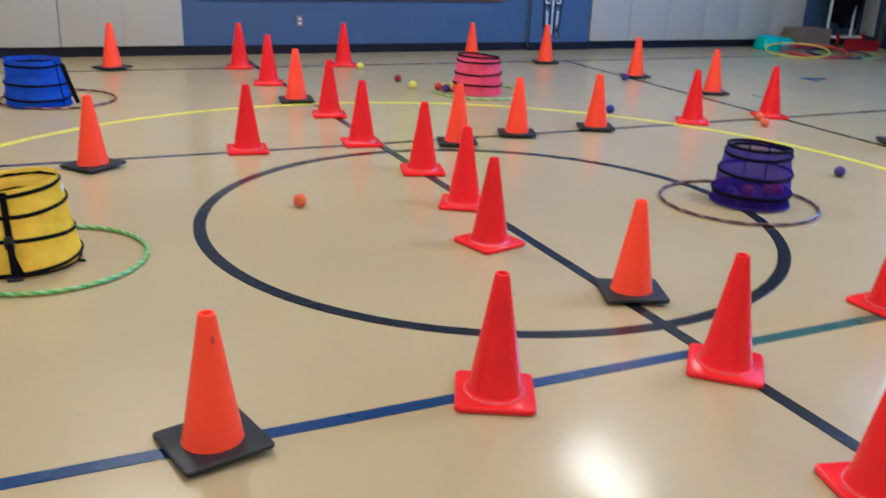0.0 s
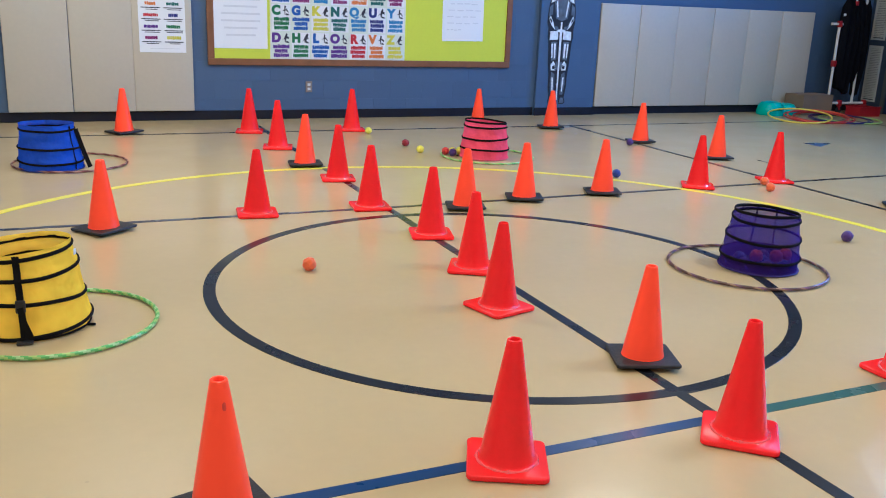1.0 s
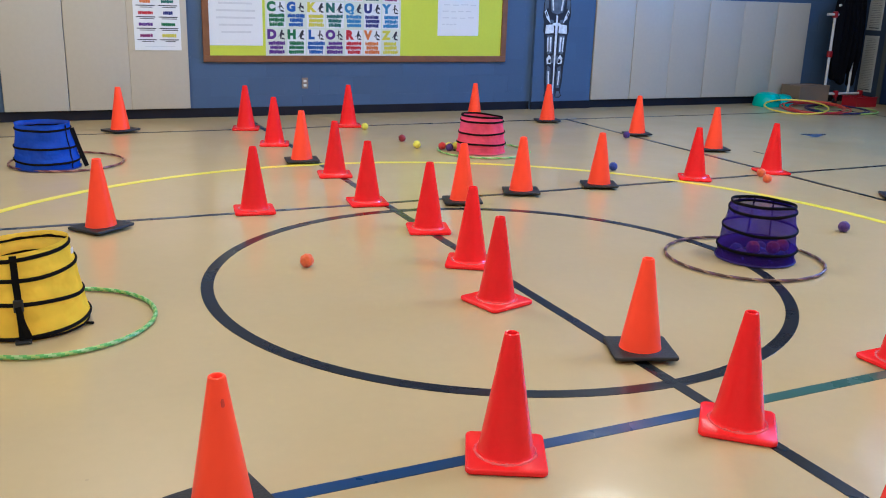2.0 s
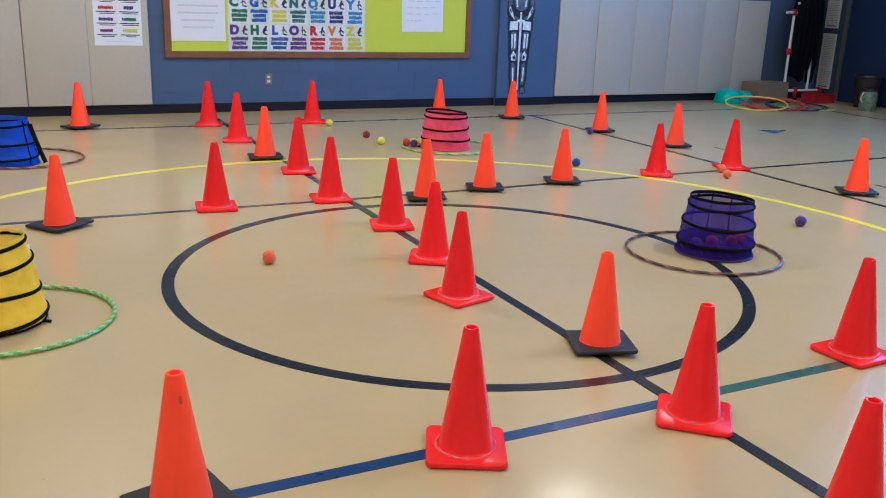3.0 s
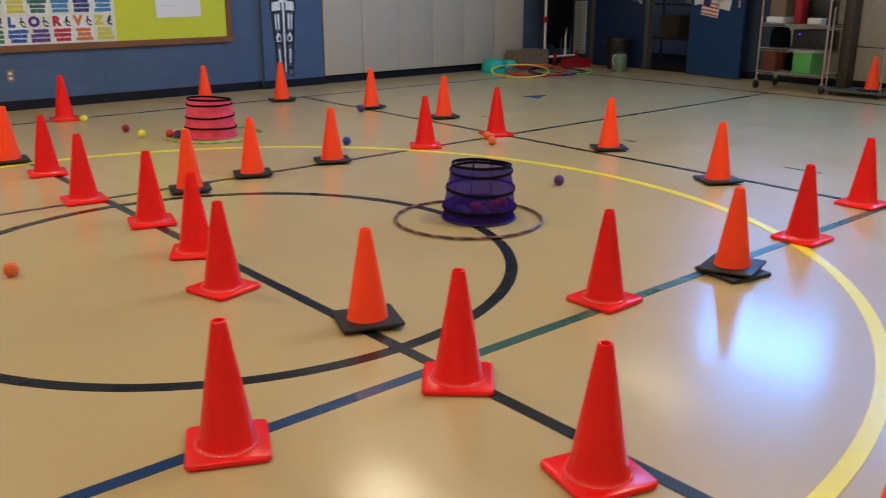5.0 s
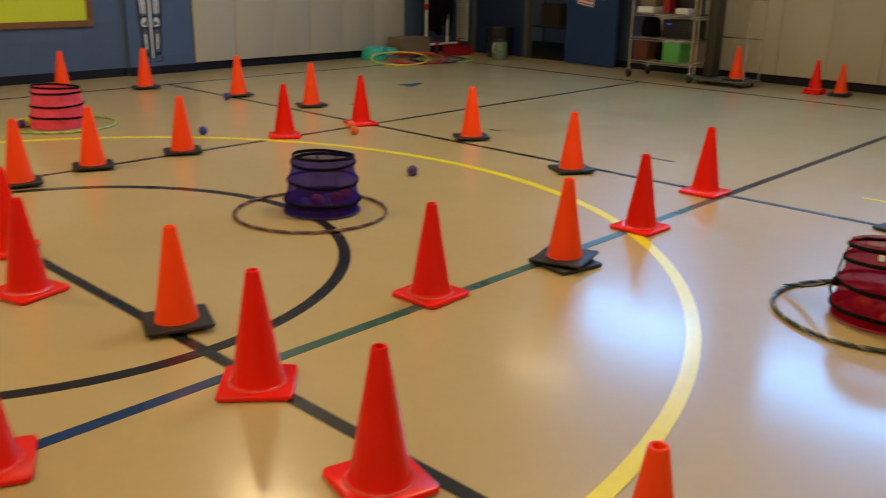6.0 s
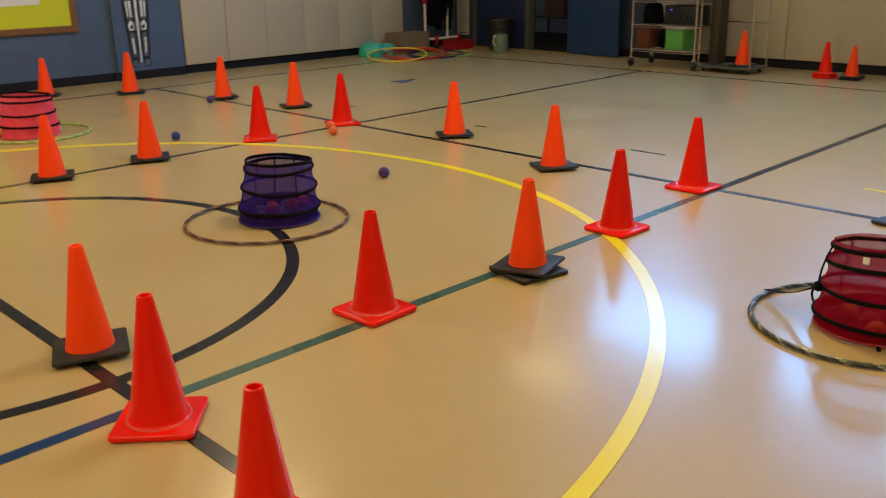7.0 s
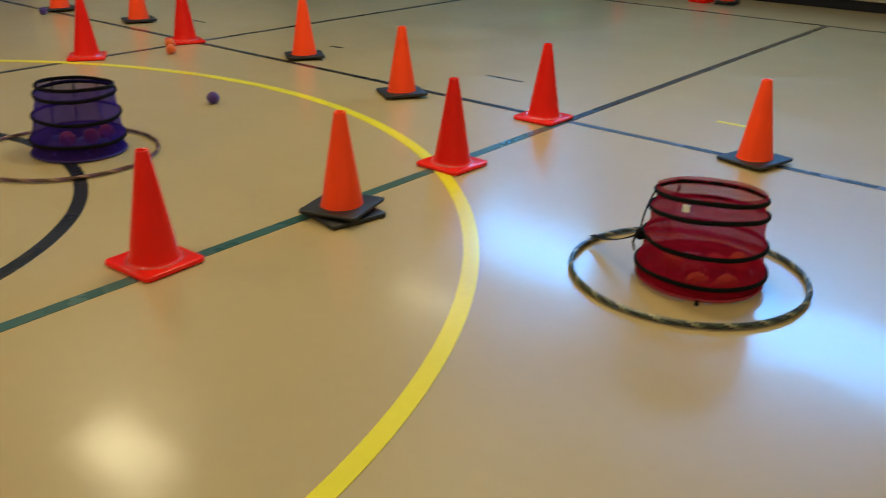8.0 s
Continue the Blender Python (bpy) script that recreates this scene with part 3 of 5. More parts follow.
ORANGE_CONES = [(0.06, 0.315, -23, 1.0), (-0.11, 4.704, -10, 1.066), (2.575, 6.95, -10, 1.0), (3.257, 6.438, -20, 1.076), (0.525, 2.953, -20, 1.027),
              (1.066, 3.106, -24, 1.031), (1.762, 3.148, -26, 1.032), (3.689, 5.314, -20, 1.046), (3.833, 4.286, -25, 1.051), (3.759, 2.128, -38, 1.053),
              (3.396, 0.877, -33, 1.029), (3.537, -1.243, -16, 1.009), (-1.78, 2.933, 36, 1.042), (-1.354, 6.696, 28, 1.08), (-1.688, -0.215, 12, 1.0),
              (1.743, -0.28, 15, 1.0), (-0.034, -1.8, 10, 1.0)]
first = None
for x, y, a, size in RED_CONES:
    m = pose(x, y, 0.0008, 0, 0, a) @ Matrix.Scale(size, 4)
    if first is None:
        first = red_cone(m)
    else:
        copy_thing(first, m)
first = None
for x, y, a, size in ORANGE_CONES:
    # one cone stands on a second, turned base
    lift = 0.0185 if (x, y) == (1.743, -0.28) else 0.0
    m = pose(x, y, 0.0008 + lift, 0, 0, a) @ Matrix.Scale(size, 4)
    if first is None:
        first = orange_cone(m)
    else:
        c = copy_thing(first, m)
        if (x, y) == (-1.688, -0.215):
            # a dark scuff near the tip of one cone
            sm, cols_ = bmesh.new(), []
            for i in range(5):
                ang = radians(-100 + 4.5 * i)
                cols_.append([sm.verts.new(((0.0833 - (z - 0.03) * 0.1634) * math.cos(ang), (0.0833 - (z - 0.03) * 0.1634) * math.sin(ang), z)) for z in (0.318 + 0.004 * (i in (0, 4)), 0.33, 0.341 - 0.005 * (i in (0, 4)))])
            for q, r in zip(cols_, cols_[1:]):
                for k in range(2):
                    sm.faces.new((q[k], r[k], r[k + 1], q[k + 1]))
            part("scuff_mark", sm, M_SCUFF, c, "small dark scuff mark", at=m)
            tagged(c, "orange traffic cone on black rubber with a scuffed tip")
        if lift:
            tagged(c, "orange traffic cone stacked on two black rubber bases")
extra = part("cone_base", rounded_square(0.250, 0.012, 0.001, 0.019, 0.004), M_RUBBER, None, smooth=True, at=pose(1.738, -0.288, 0.0008, 0, 0, -12))
tagged(extra, "loose black rubber cone base under another cone", "cone base")
# stacks by the end wall and one on the dolly
for k in range(3):
    c = copy_thing(bpy.data.objects["traffic_cone"], pose(8.77, 1.37, 0.0008 + 0.02 * k, 0, 0, -8 + 3 * k) @ Matrix.Scale(0.84, 4))
    tagged(c, "short red traffic cone in a small stack by the padded wall")
for k in range(2):
    c = copy_thing(first, pose(8.79, 1.09, 0.0008 + 0.02 * k, 0, 0, 4 * k) @ Matrix.Scale(0.84, 4))
    tagged(c, "short orange traffic cone in a small stack by the padded wall")

# ---------------------------------------------------------------- hoops


def hoop(name, label, radius, minor, mats, at, turns=1.0, group=""):
    """A plastic hoop, wound with tape of several colours."""
    bm = bmesh.new()
    n, k = 352, 8
    loops = []
    for i in range(n):
        a = 2 * math.pi * i / n
        loops.append([bm.verts.new(((radius + minor * math.cos(2 * math.pi * q / k)) * math.cos(a), (radius + minor * math.cos(2 * math.pi * q / k)) * math.sin(a), minor * math.sin(2 * math.pi * q / k))) for q in range(k)])
    for i in range(n):
        a, b = loops[i], loops[(i + 1) % n]
        for q in range(k):
            f = bm.faces.new((a[q], a[(q + 1) % k], b[(q + 1) % k], b[q]))
            f.material_index = int(((i / 16 + q / k) % 1) * len(mats)) if turns else 0
    ob = part(name, bm, mats, None, smooth=True, at=at)
    return tagged(ob, label, "hoop", group)


def plain(name, c, rough=0.35):
    return material(name, c, rough, vary=0.12, scale=9)


H_GREEN, H_TEAL, H_LIME = plain("hoop_green", (0.13, 0.42, 0.09)), plain("hoop_teal", (0.05, 0.26, 0.22)), plain("hoop_lime", (0.38, 0.55, 0.14))
H_BROWN, H_GOLD, H_PURPLE = plain("hoop_brown", (0.085, 0.04, 0.028)), plain("hoop_gold", (0.30, 0.18, 0.11)), plain("hoop_plum", (0.14, 0.06, 0.12))
H_BLACK, H_SILVER, H_OLIVE = plain("hoop_black", (0.02, 0.022, 0.022)), plain("hoop_khaki", (0.30, 0.29, 0.18)), plain("hoop_olive", (0.06, 0.09, 0.055))
H_MAROON, H_ROSE = plain("hoop_maroon", (0.12, 0.03, 0.03)), plain("hoop_rose", (0.30, 0.15, 0.12))
H_YELLOW, H_RED, H_BLUE, H_ORANGE = plain("hoop_yellow", (0.80, 0.66, 0.05)), plain("hoop_red", (0.42, 0.025, 0.025)), plain("hoop_blue", (0.012, 0.015, 0.10)), plain("hoop_orange", (0.60, 0.08, 0.03))
H_PALE = plain("hoop_pale_green", (0.40, 0.62, 0.26))
HR = 0.40
FLAT = 0.0115
hoop("hula_hoop", "green and teal striped hoop lying round the yellow basket", HR, 0.0095, [H_GREEN, H_PALE, H_GREEN, H_LIME], pose(-2.065, 1.435, FLAT), group="hoops round the baskets")
hoop("hula_hoop", "brown and gold striped hoop lying round the purple basket", HR + 0.02, 0.0085, [H_BROWN, H_GOLD, H_PURPLE, H_BROWN], pose(1.43, 1.235, FLAT), group="hoops round the baskets")
hoop("hula_hoop", "black and khaki striped hoop lying round the red basket", HR - 0.007, 0.0095, [H_BLACK, H_OLIVE, H_BLACK, H_SILVER, H_OLIVE], pose(2.121, -1.558, FLAT), group="hoops round the baskets")
hoop("hula_hoop", "maroon and rose striped hoop lying round the blue basket", HR + 0.02, 0.0085, [H_MAROON, H_ROSE], pose(-1.885, 5.13, FLAT), group="hoops round the baskets")
hoop("hula_hoop", "pale green striped hoop lying round the pink basket", HR + 0.02, 0.0085, [H_LIME, H_PALE, H_LIME, H_GREEN], pose(1.615, 4.795, FLAT), group="hoops round the baskets")

# ---------------------------------------------------------------- pop-up baskets


def basket(name_label, cloth, at, rb=0.212, rt=0.17, h=0.32, straps=((200, True),), lean=0.0, seed=1, rings=(0.16, 0.46, 0.78, 0.985), hem=None, tag=True, band=0.0085, collar=False, tail=0.0, tip=(0, 0), slack=0.006, hang=None, skirt=None):
    """A collapsible basket: netting over spring rings, webbing straps, a hem."""
    rr = random.Random(seed)
    b = thing("pop_up_basket", name_label, "basket", at, "pop-up target baskets")
    n = 64
    levels = [(0.0, rb * 0.97, 0, 0)]
    for f in rings:
        levels.append((f * h, rb + (rt - rb) * f + (0.006 if f < 0.9 else 0), rr.uniform(-0.05, 0.05) * (0.3 if tail else 1) + tip[0] * f, rr.uniform(-0.05, 0.05) * (0.3 if tail else 1) + tip[1] * f))

    def at_level(lv, ang, inset=0.0):
        z, r, tx, ty = lv
        soft = 1.0 if z > 0.01 else 0.0
        r = r + soft * 0.0025 * math.sin(2 * ang + 31 * z + seed) - inset
        x, y = r * math.cos(ang), r * math.sin(ang)
        z = z + tx * x + ty * y + soft * (0.0025 * math.sin(2 * ang + 19 * z + seed) + 0.001 * math.sin(5 * ang + 7 * seed + 40 * z))
        return Vector((x + lean * lv[0], y, max(z, 0.004)))

    def on_cloth(a, c, f, ang, lift):
        dip = (slack if c[0] - a[0] > 0.05 else 0.003) * math.sin(math.pi * f) - lift
        return at_level(a, ang, dip) * (1 - f) + at_level(c, ang, dip) * f
    netted = levels + ([(h, levels[-1][1] - 0.002, levels[-1][2], levels[-1][3])] if collar else [])
    full = []
    for a, c in zip(netted, netted[1:]):
        steps = 5
        for s in range(steps):
            f = s / steps
            full.append((a, c, f))
    bm = bmesh.new()
    loops = []
    for a, c, f in full + [(netted[-2], netted[-1], 1.0)]:
        dip = (slack if c[0] - a[0] > 0.05 else 0.003) * math.sin(math.pi * f)
        loop = []
        for i in range(n):
            ang = 2 * math.pi * i / n
            w = (0.0028 * math.sin(9 * ang + seed + 3 * f) + 0.002 * math.sin(17 * ang + 5 * f + a[0] * 60)) * math.sin(math.pi * f)
            loop.append(bm.verts.new(at_level(a, ang, dip + w) * (1 - f) + at_level(c, ang, dip + w) * f))
        loops.append(loop)
    for a, c in zip(loops, loops[1:]):
        for i in range(n):
            j = (i + 1) % n
            bm.faces.new((a[i], a[j], c[j], c[i]))
    bm.faces.new([bm.verts.new(v.co + Vector((0, 0, 0.001))) for v in loops[0]])
    net = part("netting", bm, cloth, b, smooth=True, at=at)
    for lv in levels[1:]:
        rg = tube([at_level(lv, 2 * math.pi * i / n, -0.002) for i in range(n)], band, 8, True)
        for q, v in enumerate(rg.verts):
            mid = at_level(lv, 2 * math.pi * (q // 8) / n, -0.002)
            off = v.co - mid
            v.co = mid + Vector((off.x * 0.6, off.y * 0.6, off.z * 1.0))
        part("ring", rg, M_BLACKBAND, b, "black webbing-covered spring ring", True, at)
    part("hem", tube([at_level(levels[0], 2 * math.pi * i / n, -0.001) + Vector((0, 0, 0.002)) for i in range(n)], 0.005, 6, True), hem or M_BLACKBAND, b, "sewn lower hem", True, at)
    if skirt:
        # closely woven cloth below the lowest ring
        sk, rows_ = bmesh.new(), []
        for f in (0.0, 0.35, 0.7, 1.0):
            rows_.append([sk.verts.new(on_cloth(levels[0], levels[1], f, 2 * math.pi * i / n, -0.004) + Vector((0, 0, 0.002))) for i in range(n)])
        for lo_, hi_ in zip(rows_, rows_[1:]):
            for i in range(n):
                sk.faces.new((lo_[i], lo_[(i + 1) % n], hi_[(i + 1) % n], hi_[i]))
        part("skirt", sk, skirt, b, "closely woven cloth round the foot", True, at)
    for deg, heavy, *slant in straps:
        ang = radians(deg)
        twist = radians(slant[0]) if slant else 0.0
        out = Vector((math.cos(ang), math.sin(ang), 0))
        pts = [on_cloth(a, c, f, ang + twist * k / len(full), 0.009 if heavy else 0.003) for k, (a, c, f) in enumerate(full)] + [at_level(levels[-1], ang + twist, -0.009 if heavy else -0.003)]
        if heavy and tail:
            top, low = at_level(levels[-1], ang, -0.006), at_level(levels[2], ang, -0.016)
            pts = [top.lerp(low, q) + Vector((math.cos(ang), math.sin(ang), 0)) * 0.008 * math.sin(math.pi * q) for q in (1, 0.8, 0.6, 0.4, 0.2, 0)]
        st = part("strap", ribbon(pts, [Vector((q.x, q.y, 0)).normalized() for q in pts], (0.014 if tail else 0.026) if heavy else 0.009, 0.003 if heavy else 0.002), M_BLACKBAND, b, "black webbing strap", at=at)
        if heavy:
            p = at_level(levels[2], ang, -0.015)
            foot = at_level(levels[0], ang, -0.02)
            if tail:
                p = at_level(levels[2], ang, -0.016)
                knot = lathe([(0.001, -0.02), (0.013, -0.013), (0.017, 0), (0.012, 0.014), (0.001, 0.021)], 10)
                for v in knot.verts:
                    v.co *= 1 + 0.5 * noise.noise(v.co * 60)
                part("knot", knot, M_BLACKBAND, st, "knotted strap", True, at @ Matrix.Translation(p))
                end = Vector((tail, 0.425, 0.026))
                run = [p.lerp(end, q) + Vector((0, 0, -0.02 * math.sin(math.pi * q))) for q in (0, 0.2, 0.4, 0.6, 0.8, 1)]
                part("strap_tail", ribbon(run, [Vector((0, 0, 1))] * 6, 0.024, 0.003), M_BLACKBAND, st, "loose strap tail running to the hoop", at=at)
            else:
                part("buckle", merge(box(-0.018, 0.018, -0.007, 0.007, -0.025, 0.025, 0.004)), M_BLACKPLASTIC, st, "black plastic buckle", at=at @ Matrix.Translation(p) @ Matrix.Rotation(ang + math.pi / 2, 4, "Z"))
            side = Vector((-out.y, out.x, 0))
            drop = 0.45 if tail else 1.0
            loose = [p + out * 0.012, p + out * 0.02 - Vector((0, 0, 0.06 * drop)) + side * 0.012 * drop, p + out * 0.014 - Vector((0, 0, 0.12 * drop)) + side * 0.03 * drop]
            part("strap_end", ribbon(loose, [out] * 3, 0.022, 0.003), M_BLACKBAND, st, "loose hanging strap end", at=at)
            if not tail:
                part("toggle", box(-0.03, 0.03, -0.018, 0.018, 0, 0.012, 0.004), M_BLACKPLASTIC, b, "black plastic foot toggle", at=at @ Matrix.Translation((foot.x, foot.y, 0.0)))
    if tag:
        ang = radians(straps[0][0] + (78 if collar and not tail else 52))
        p = at_level(levels[-2], ang, -0.012) * 0.35 + at_level(levels[-1], ang, -0.012) * 0.65
        part("care_tag", box(-0.011, 0.011, -0.002, 0.002, -0.012, 0.012, 0.001), M_PAPER, net, "small white sewn tag", at=at @ Matrix.Translation(p) @ Matrix.Rotation(ang + math.pi / 2, 4, "Z"))
    if hang:
        # a loose strap from the rim straight down to the floor
        da, db, reach = hang
        top_, low_ = at_level(levels[-1], radians(da), -0.01), Vector((reach * math.cos(radians(db)), reach * math.sin(radians(db)), 0.004))
        run = [top_.lerp(low_, q / 6) + Vector((0, 0, -0.012 * math.sin(math.pi * q / 6))) for q in range(7)]
        part("hanging_strap", ribbon(run, [Vector((math.cos(radians(da - 62)), math.sin(radians(da - 62)), 0.4))] * 7, 0.034, 0.003), M_BLACKBAND, b, "black strap hanging from the rim to the floor", at=at)
    ang = radians(straps[0][0] + 75)
    p = at_level(levels[0], ang, -0.014)
    part("peg_loop", box(-0.012, 0.02, -0.007, 0.007, 0, 0.008, 0.003), M_BLACKBAND, b, "small black peg loop", at=at @ Matrix.Translation((p.x, p.y, 0)) @ Matrix.Rotation(ang, 4, "Z"))
    return b


C_YELLOW = mesh_cloth("yellow_netting", (1.0, 0.70, 0.03), 0.04)
C_PURPLE = mesh_cloth("purple_netting", (0.05, 0.022, 0.26), 0.28)
C_BLUE = mesh_cloth("blue_netting", (0.045, 0.12, 0.68), 0.10)
C_PINK = mesh_cloth("pink_netting", (1.0, 0.13, 0.21), 0.03)
C_RED = mesh_cloth("crimson_netting", (0.40, 0.008, 0.036), 0.27)
CLOTH_PURPLE, CLOTH_RED = hue("purple_foot_cloth", (0.045, 0.02, 0.24), 0.8, bump=0.3), hue("crimson_foot_cloth", (0.36, 0.010, 0.035), 0.8, bump=0.3)
HEM_PURPLE, HEM_PINK, HEM_BLUE = hue("purple_hem", (0.03, 0.012, 0.14)), hue("pink_hem", (0.75, 0.10, 0.16)), hue("blue_hem", (0.01, 0.03, 0.25))
basket("yellow netted pop-up basket with black spiral bands and a strap", C_YELLOW, pose(-2.145, 1.455, 0.003), rb=0.222, rt=0.178, h=0.345, straps=((262, True),), lean=-0.05, seed=2, rings=(0.08, 0.40, 0.72, 0.93), collar=True, tip=(0.07, 0.0))
basket("purple see-through netted basket with black bands holding a few balls", C_PURPLE, pose(1.506, 1.231, 0.003), rb=0.217, rt=0.165, h=0.315, straps=((28, False), (62, False), (95, False), (130, False)), lean=0.06, seed=5, rings=(0.23, 0.56, 0.88, 0.985), tag=False, band=0.0085, hem=HEM_PURPLE, slack=0.009, skirt=CLOTH_PURPLE)
basket("blue netted pop-up basket with black bands and a strap hanging free", C_BLUE, pose(-2.02, 4.98, 0.003), rb=0.238, rt=0.185, h=0.34, straps=((315, False, 8),), lean=-0.06, seed=8, rings=(0.2, 0.5, 0.88), collar=True, tip=(0.04, 0.02), hem=HEM_BLUE, hang=(345, 348, 0.275))
basket("pink netted pop-up basket with thin black bands", C_PINK, pose(1.58, 4.785, 0.003), rb=0.225, rt=0.18, h=0.33, straps=((80, False),), lean=0.0, seed=11, rings=(0.27, 0.55, 0.86, 0.98), tag=False, band=0.0085, hem=HEM_PINK, tip=(-0.03, 0.0))
basket("crimson see-through netted basket with black bands holding orange balls", C_RED, pose(2.13, -1.595, 0.003), rb=0.212, rt=0.174, h=0.312, straps=((128, True), (60, False)), lean=0.05, seed=14, rings=(0.14, 0.44, 0.76, 0.935), hem=M_FITTING, tail=0.02, tip=(-0.13, -0.05), slack=0.012, collar=True, skirt=CLOTH_RED)

# ---------------------------------------------------------------- balls


def felt(name, c):
    return material(name, c, 0.9, vary=0.2, scale=30, fine=0.1, bump=0.8, bump_scale=90, sheen=0.3)


B_ORANGE, B_YELLOW, B_MAROON, B_PURPLE, B_BLUE, B_RED = (felt("orange_fleece", (0.75, 0.13, 0.02)), felt("yellow_fleece", (0.80, 0.74, 0.05)), felt("maroon_fleece", (0.24, 0.012, 0.02)),
                                                       felt("purple_fleece", (0.065, 0.025, 0.19)), felt("blue_fleece", (0.02, 0.04, 0.28)), felt("red_fleece", (0.55, 0.03, 0.02)))


def ball(x, y, r, mat, label, z=0.0, seed=1):
    bm = bmesh.new()
    bmesh.ops.create_icosphere(bm, subdivisions=4, radius=r)
    for v in bm.verts:
        q = v.co.normalized()
        v.co += q * r * 0.10 * noise.noise(q * 3.0 + Vector((seed, seed * 2, 0))) + q * r * 0.04 * noise.noise(q * 11 + Vector((seed, 0, 0)))
        v.co.z = max(v.co.z, -r * 0.94)
    ob = part("fleece_ball", bm, mat, None, smooth=True, at=pose(x, y, z + r * 0.94 + 0.001, 0, 0, seed * 40))
    return tagged(ob, label, "ball", "soft fleece balls")


BR = 0.035
for k, (x, y, m, w) in enumerate([(-0.871, 1.855, B_ORANGE, "orange"), (1.002, 6.313, B_YELLOW, "yellow"), (1.088, 5.485, B_MAROON, "dark red"), (1.085, 5.11, B_YELLOW, "yellow"),
                                  (2.251, 3.671, B_BLUE, "blue"), (3.443, 5.156, B_PURPLE, "purple"), (3.315, 3.10, B_ORANGE, "orange"), (3.18, 2.891, B_ORANGE, "orange"), (2.49, 1.509, B_PURPLE, "purple"),
                                  (1.315, 4.89, B_PURPLE, "purple"), (1.345, 4.965, B_YELLOW, "yellow"), (1.28, 4.975, B_RED, "red"), (1.42, 4.97, B_YELLOW, "yellow")]):
    ball(x, y, BR, m, f"{w} soft fleece ball lying on the gym floor", seed=k + 1)
for k, (dx, dy, m, w) in enumerate([(-0.13, -0.05, B_ORANGE, "orange"), (-0.08, -0.13, B_ORANGE, "orange"), (0.06, -0.03, B_RED, "red"), (-0.02, 0.09, B_ORANGE, "orange"), (0.12, -0.09, B_ORANGE, "orange"), (-0.05, 0.0, B_MAROON, "dark red")]):
    ball(2.13 + dx, -1.595 + dy, BR, m, f"{w} soft fleece ball lying inside the crimson basket", 0.006, seed=k + 30)
for k, (dx, dy, dz, m, w) in enumerate([(-0.13, -0.03, 0, B_PURPLE, "purple"), (-0.06, -0.125, 0, B_PURPLE, "purple"), (0.05, -0.135, 0, B_BLUE, "blue"), (0.13, -0.06, 0, B_PURPLE, "purple"), (0.0, -0.04, 0, B_BLUE, "blue"),
                                        (0.09, 0.06, 0, B_PURPLE, "purple"), (-0.07, 0.07, 0, B_BLUE, "blue"), (-0.095, -0.078, 0.052, B_RED, "red"), (0.0, -0.125, 0.055, B_RED, "red"), (0.09, -0.10, 0.052, B_RED, "red")]):
    ball(1.506 + dx, 1.231 + dy, BR, m, f"{w} soft fleece ball lying inside the purple basket", 0.006 + dz, seed=k + 50)

# ---------------------------------------------------------------- bulletin board and posters
YB = y1 - 0.002
board = thing("bulletin_board", "wide lime-green bulletin board in a brown oak frame", "bulletin board", pose(0, YB, 0))
bx0, bx1, bz0, bz1, fw = -0.4, 3.2616, 0.5928, 1.7801, 0.071
part("panel", box(bx0 + fw, bx1 - fw, -0.018, 0.0, bz0 + fw, bz1 - fw), M_BOARD, board, "lime-green paper panel", at=pose(0, YB, 0))
for q in ((bx0, bx1, bz0, bz0 + fw), (bx0, bx1, bz1 - fw, bz1), (bx0, bx0 + fw, bz0 + fw, bz1 - fw), (bx1 - fw, bx1, bz0 + fw, bz1 - fw)):
    part("frame_rail", box(q[0], q[1], -0.034, 0.0, q[2], q[3], 0.006), M_WOOD, board, at=pose(0, YB, 0))

FACE = Matrix.Rotation(radians(90), 4, "X")
YP = YB - 0.0195


def paper(name, label, xa, xb, za, zb, y=YP, mat=None, tilt=0.0):
    p = thing(name, label, "poster", pose((xa + xb) / 2, y, (za + zb) / 2, 0, tilt, 0))
    w, hh = (xb - xa) / 2, (zb - za) / 2
    bm = bmesh.new()
    nx = 6
    cols = [[bm.verts.new((-w + 2 * w * i / nx, -0.0015 - 0.0016 * abs(math.sin(i * 1.7 + xa * 5)), z)) for z in (-hh, 0, hh)] for i in range(nx + 1)]
    for a, c in zip(cols, cols[1:]):
        for k in range(2):
            bm.faces.new((a[k], c[k], c[k + 1], a[k + 1]))
    part("sheet", bm, mat or M_PAPER, p, at=p.matrix_world.copy())
    return p


def bar(parent, x, z, w, h, mat, name="writing_bar"):
    return part(name, box(x - w / 2, x + w / 2, -0.0052, -0.0042, z - h / 2, z + h / 2), mat, parent, at=parent.matrix_world.copy())


def word_bar(parent, x, z, w, h, mat, seed, name="word_bar"):
    """An unreadable printed word: one bar with a stepped, uneven outline."""
    r_ = random.Random(seed)
    upper, lower, xa = [], [], x - w / 2
    while xa < x + w / 2 - 0.008:
        xb = min(xa + r_.uniform(0.012, 0.024), x + w / 2)
        up, down = z + r_.uniform(0.3, 0.5) * h, z - r_.uniform(0.38, 0.5) * h
        upper += [(xa, up), (xb, up)]
        lower += [(xa, down), (xb, down)]
        notch = r_.uniform(0.001, 0.004)
        if xb + notch < x + w / 2 - 0.008:
            upper += [(xb, z + 0.1 * h), (xb + notch, z + 0.1 * h)]
            lower += [(xb, z - 0.1 * h), (xb + notch, z - 0.1 * h)]
        xa = xb + notch
    return part(name, flat_poly(upper + lower[::-1], -0.0052, -0.0042), mat, parent, at=parent.matrix_world.copy())


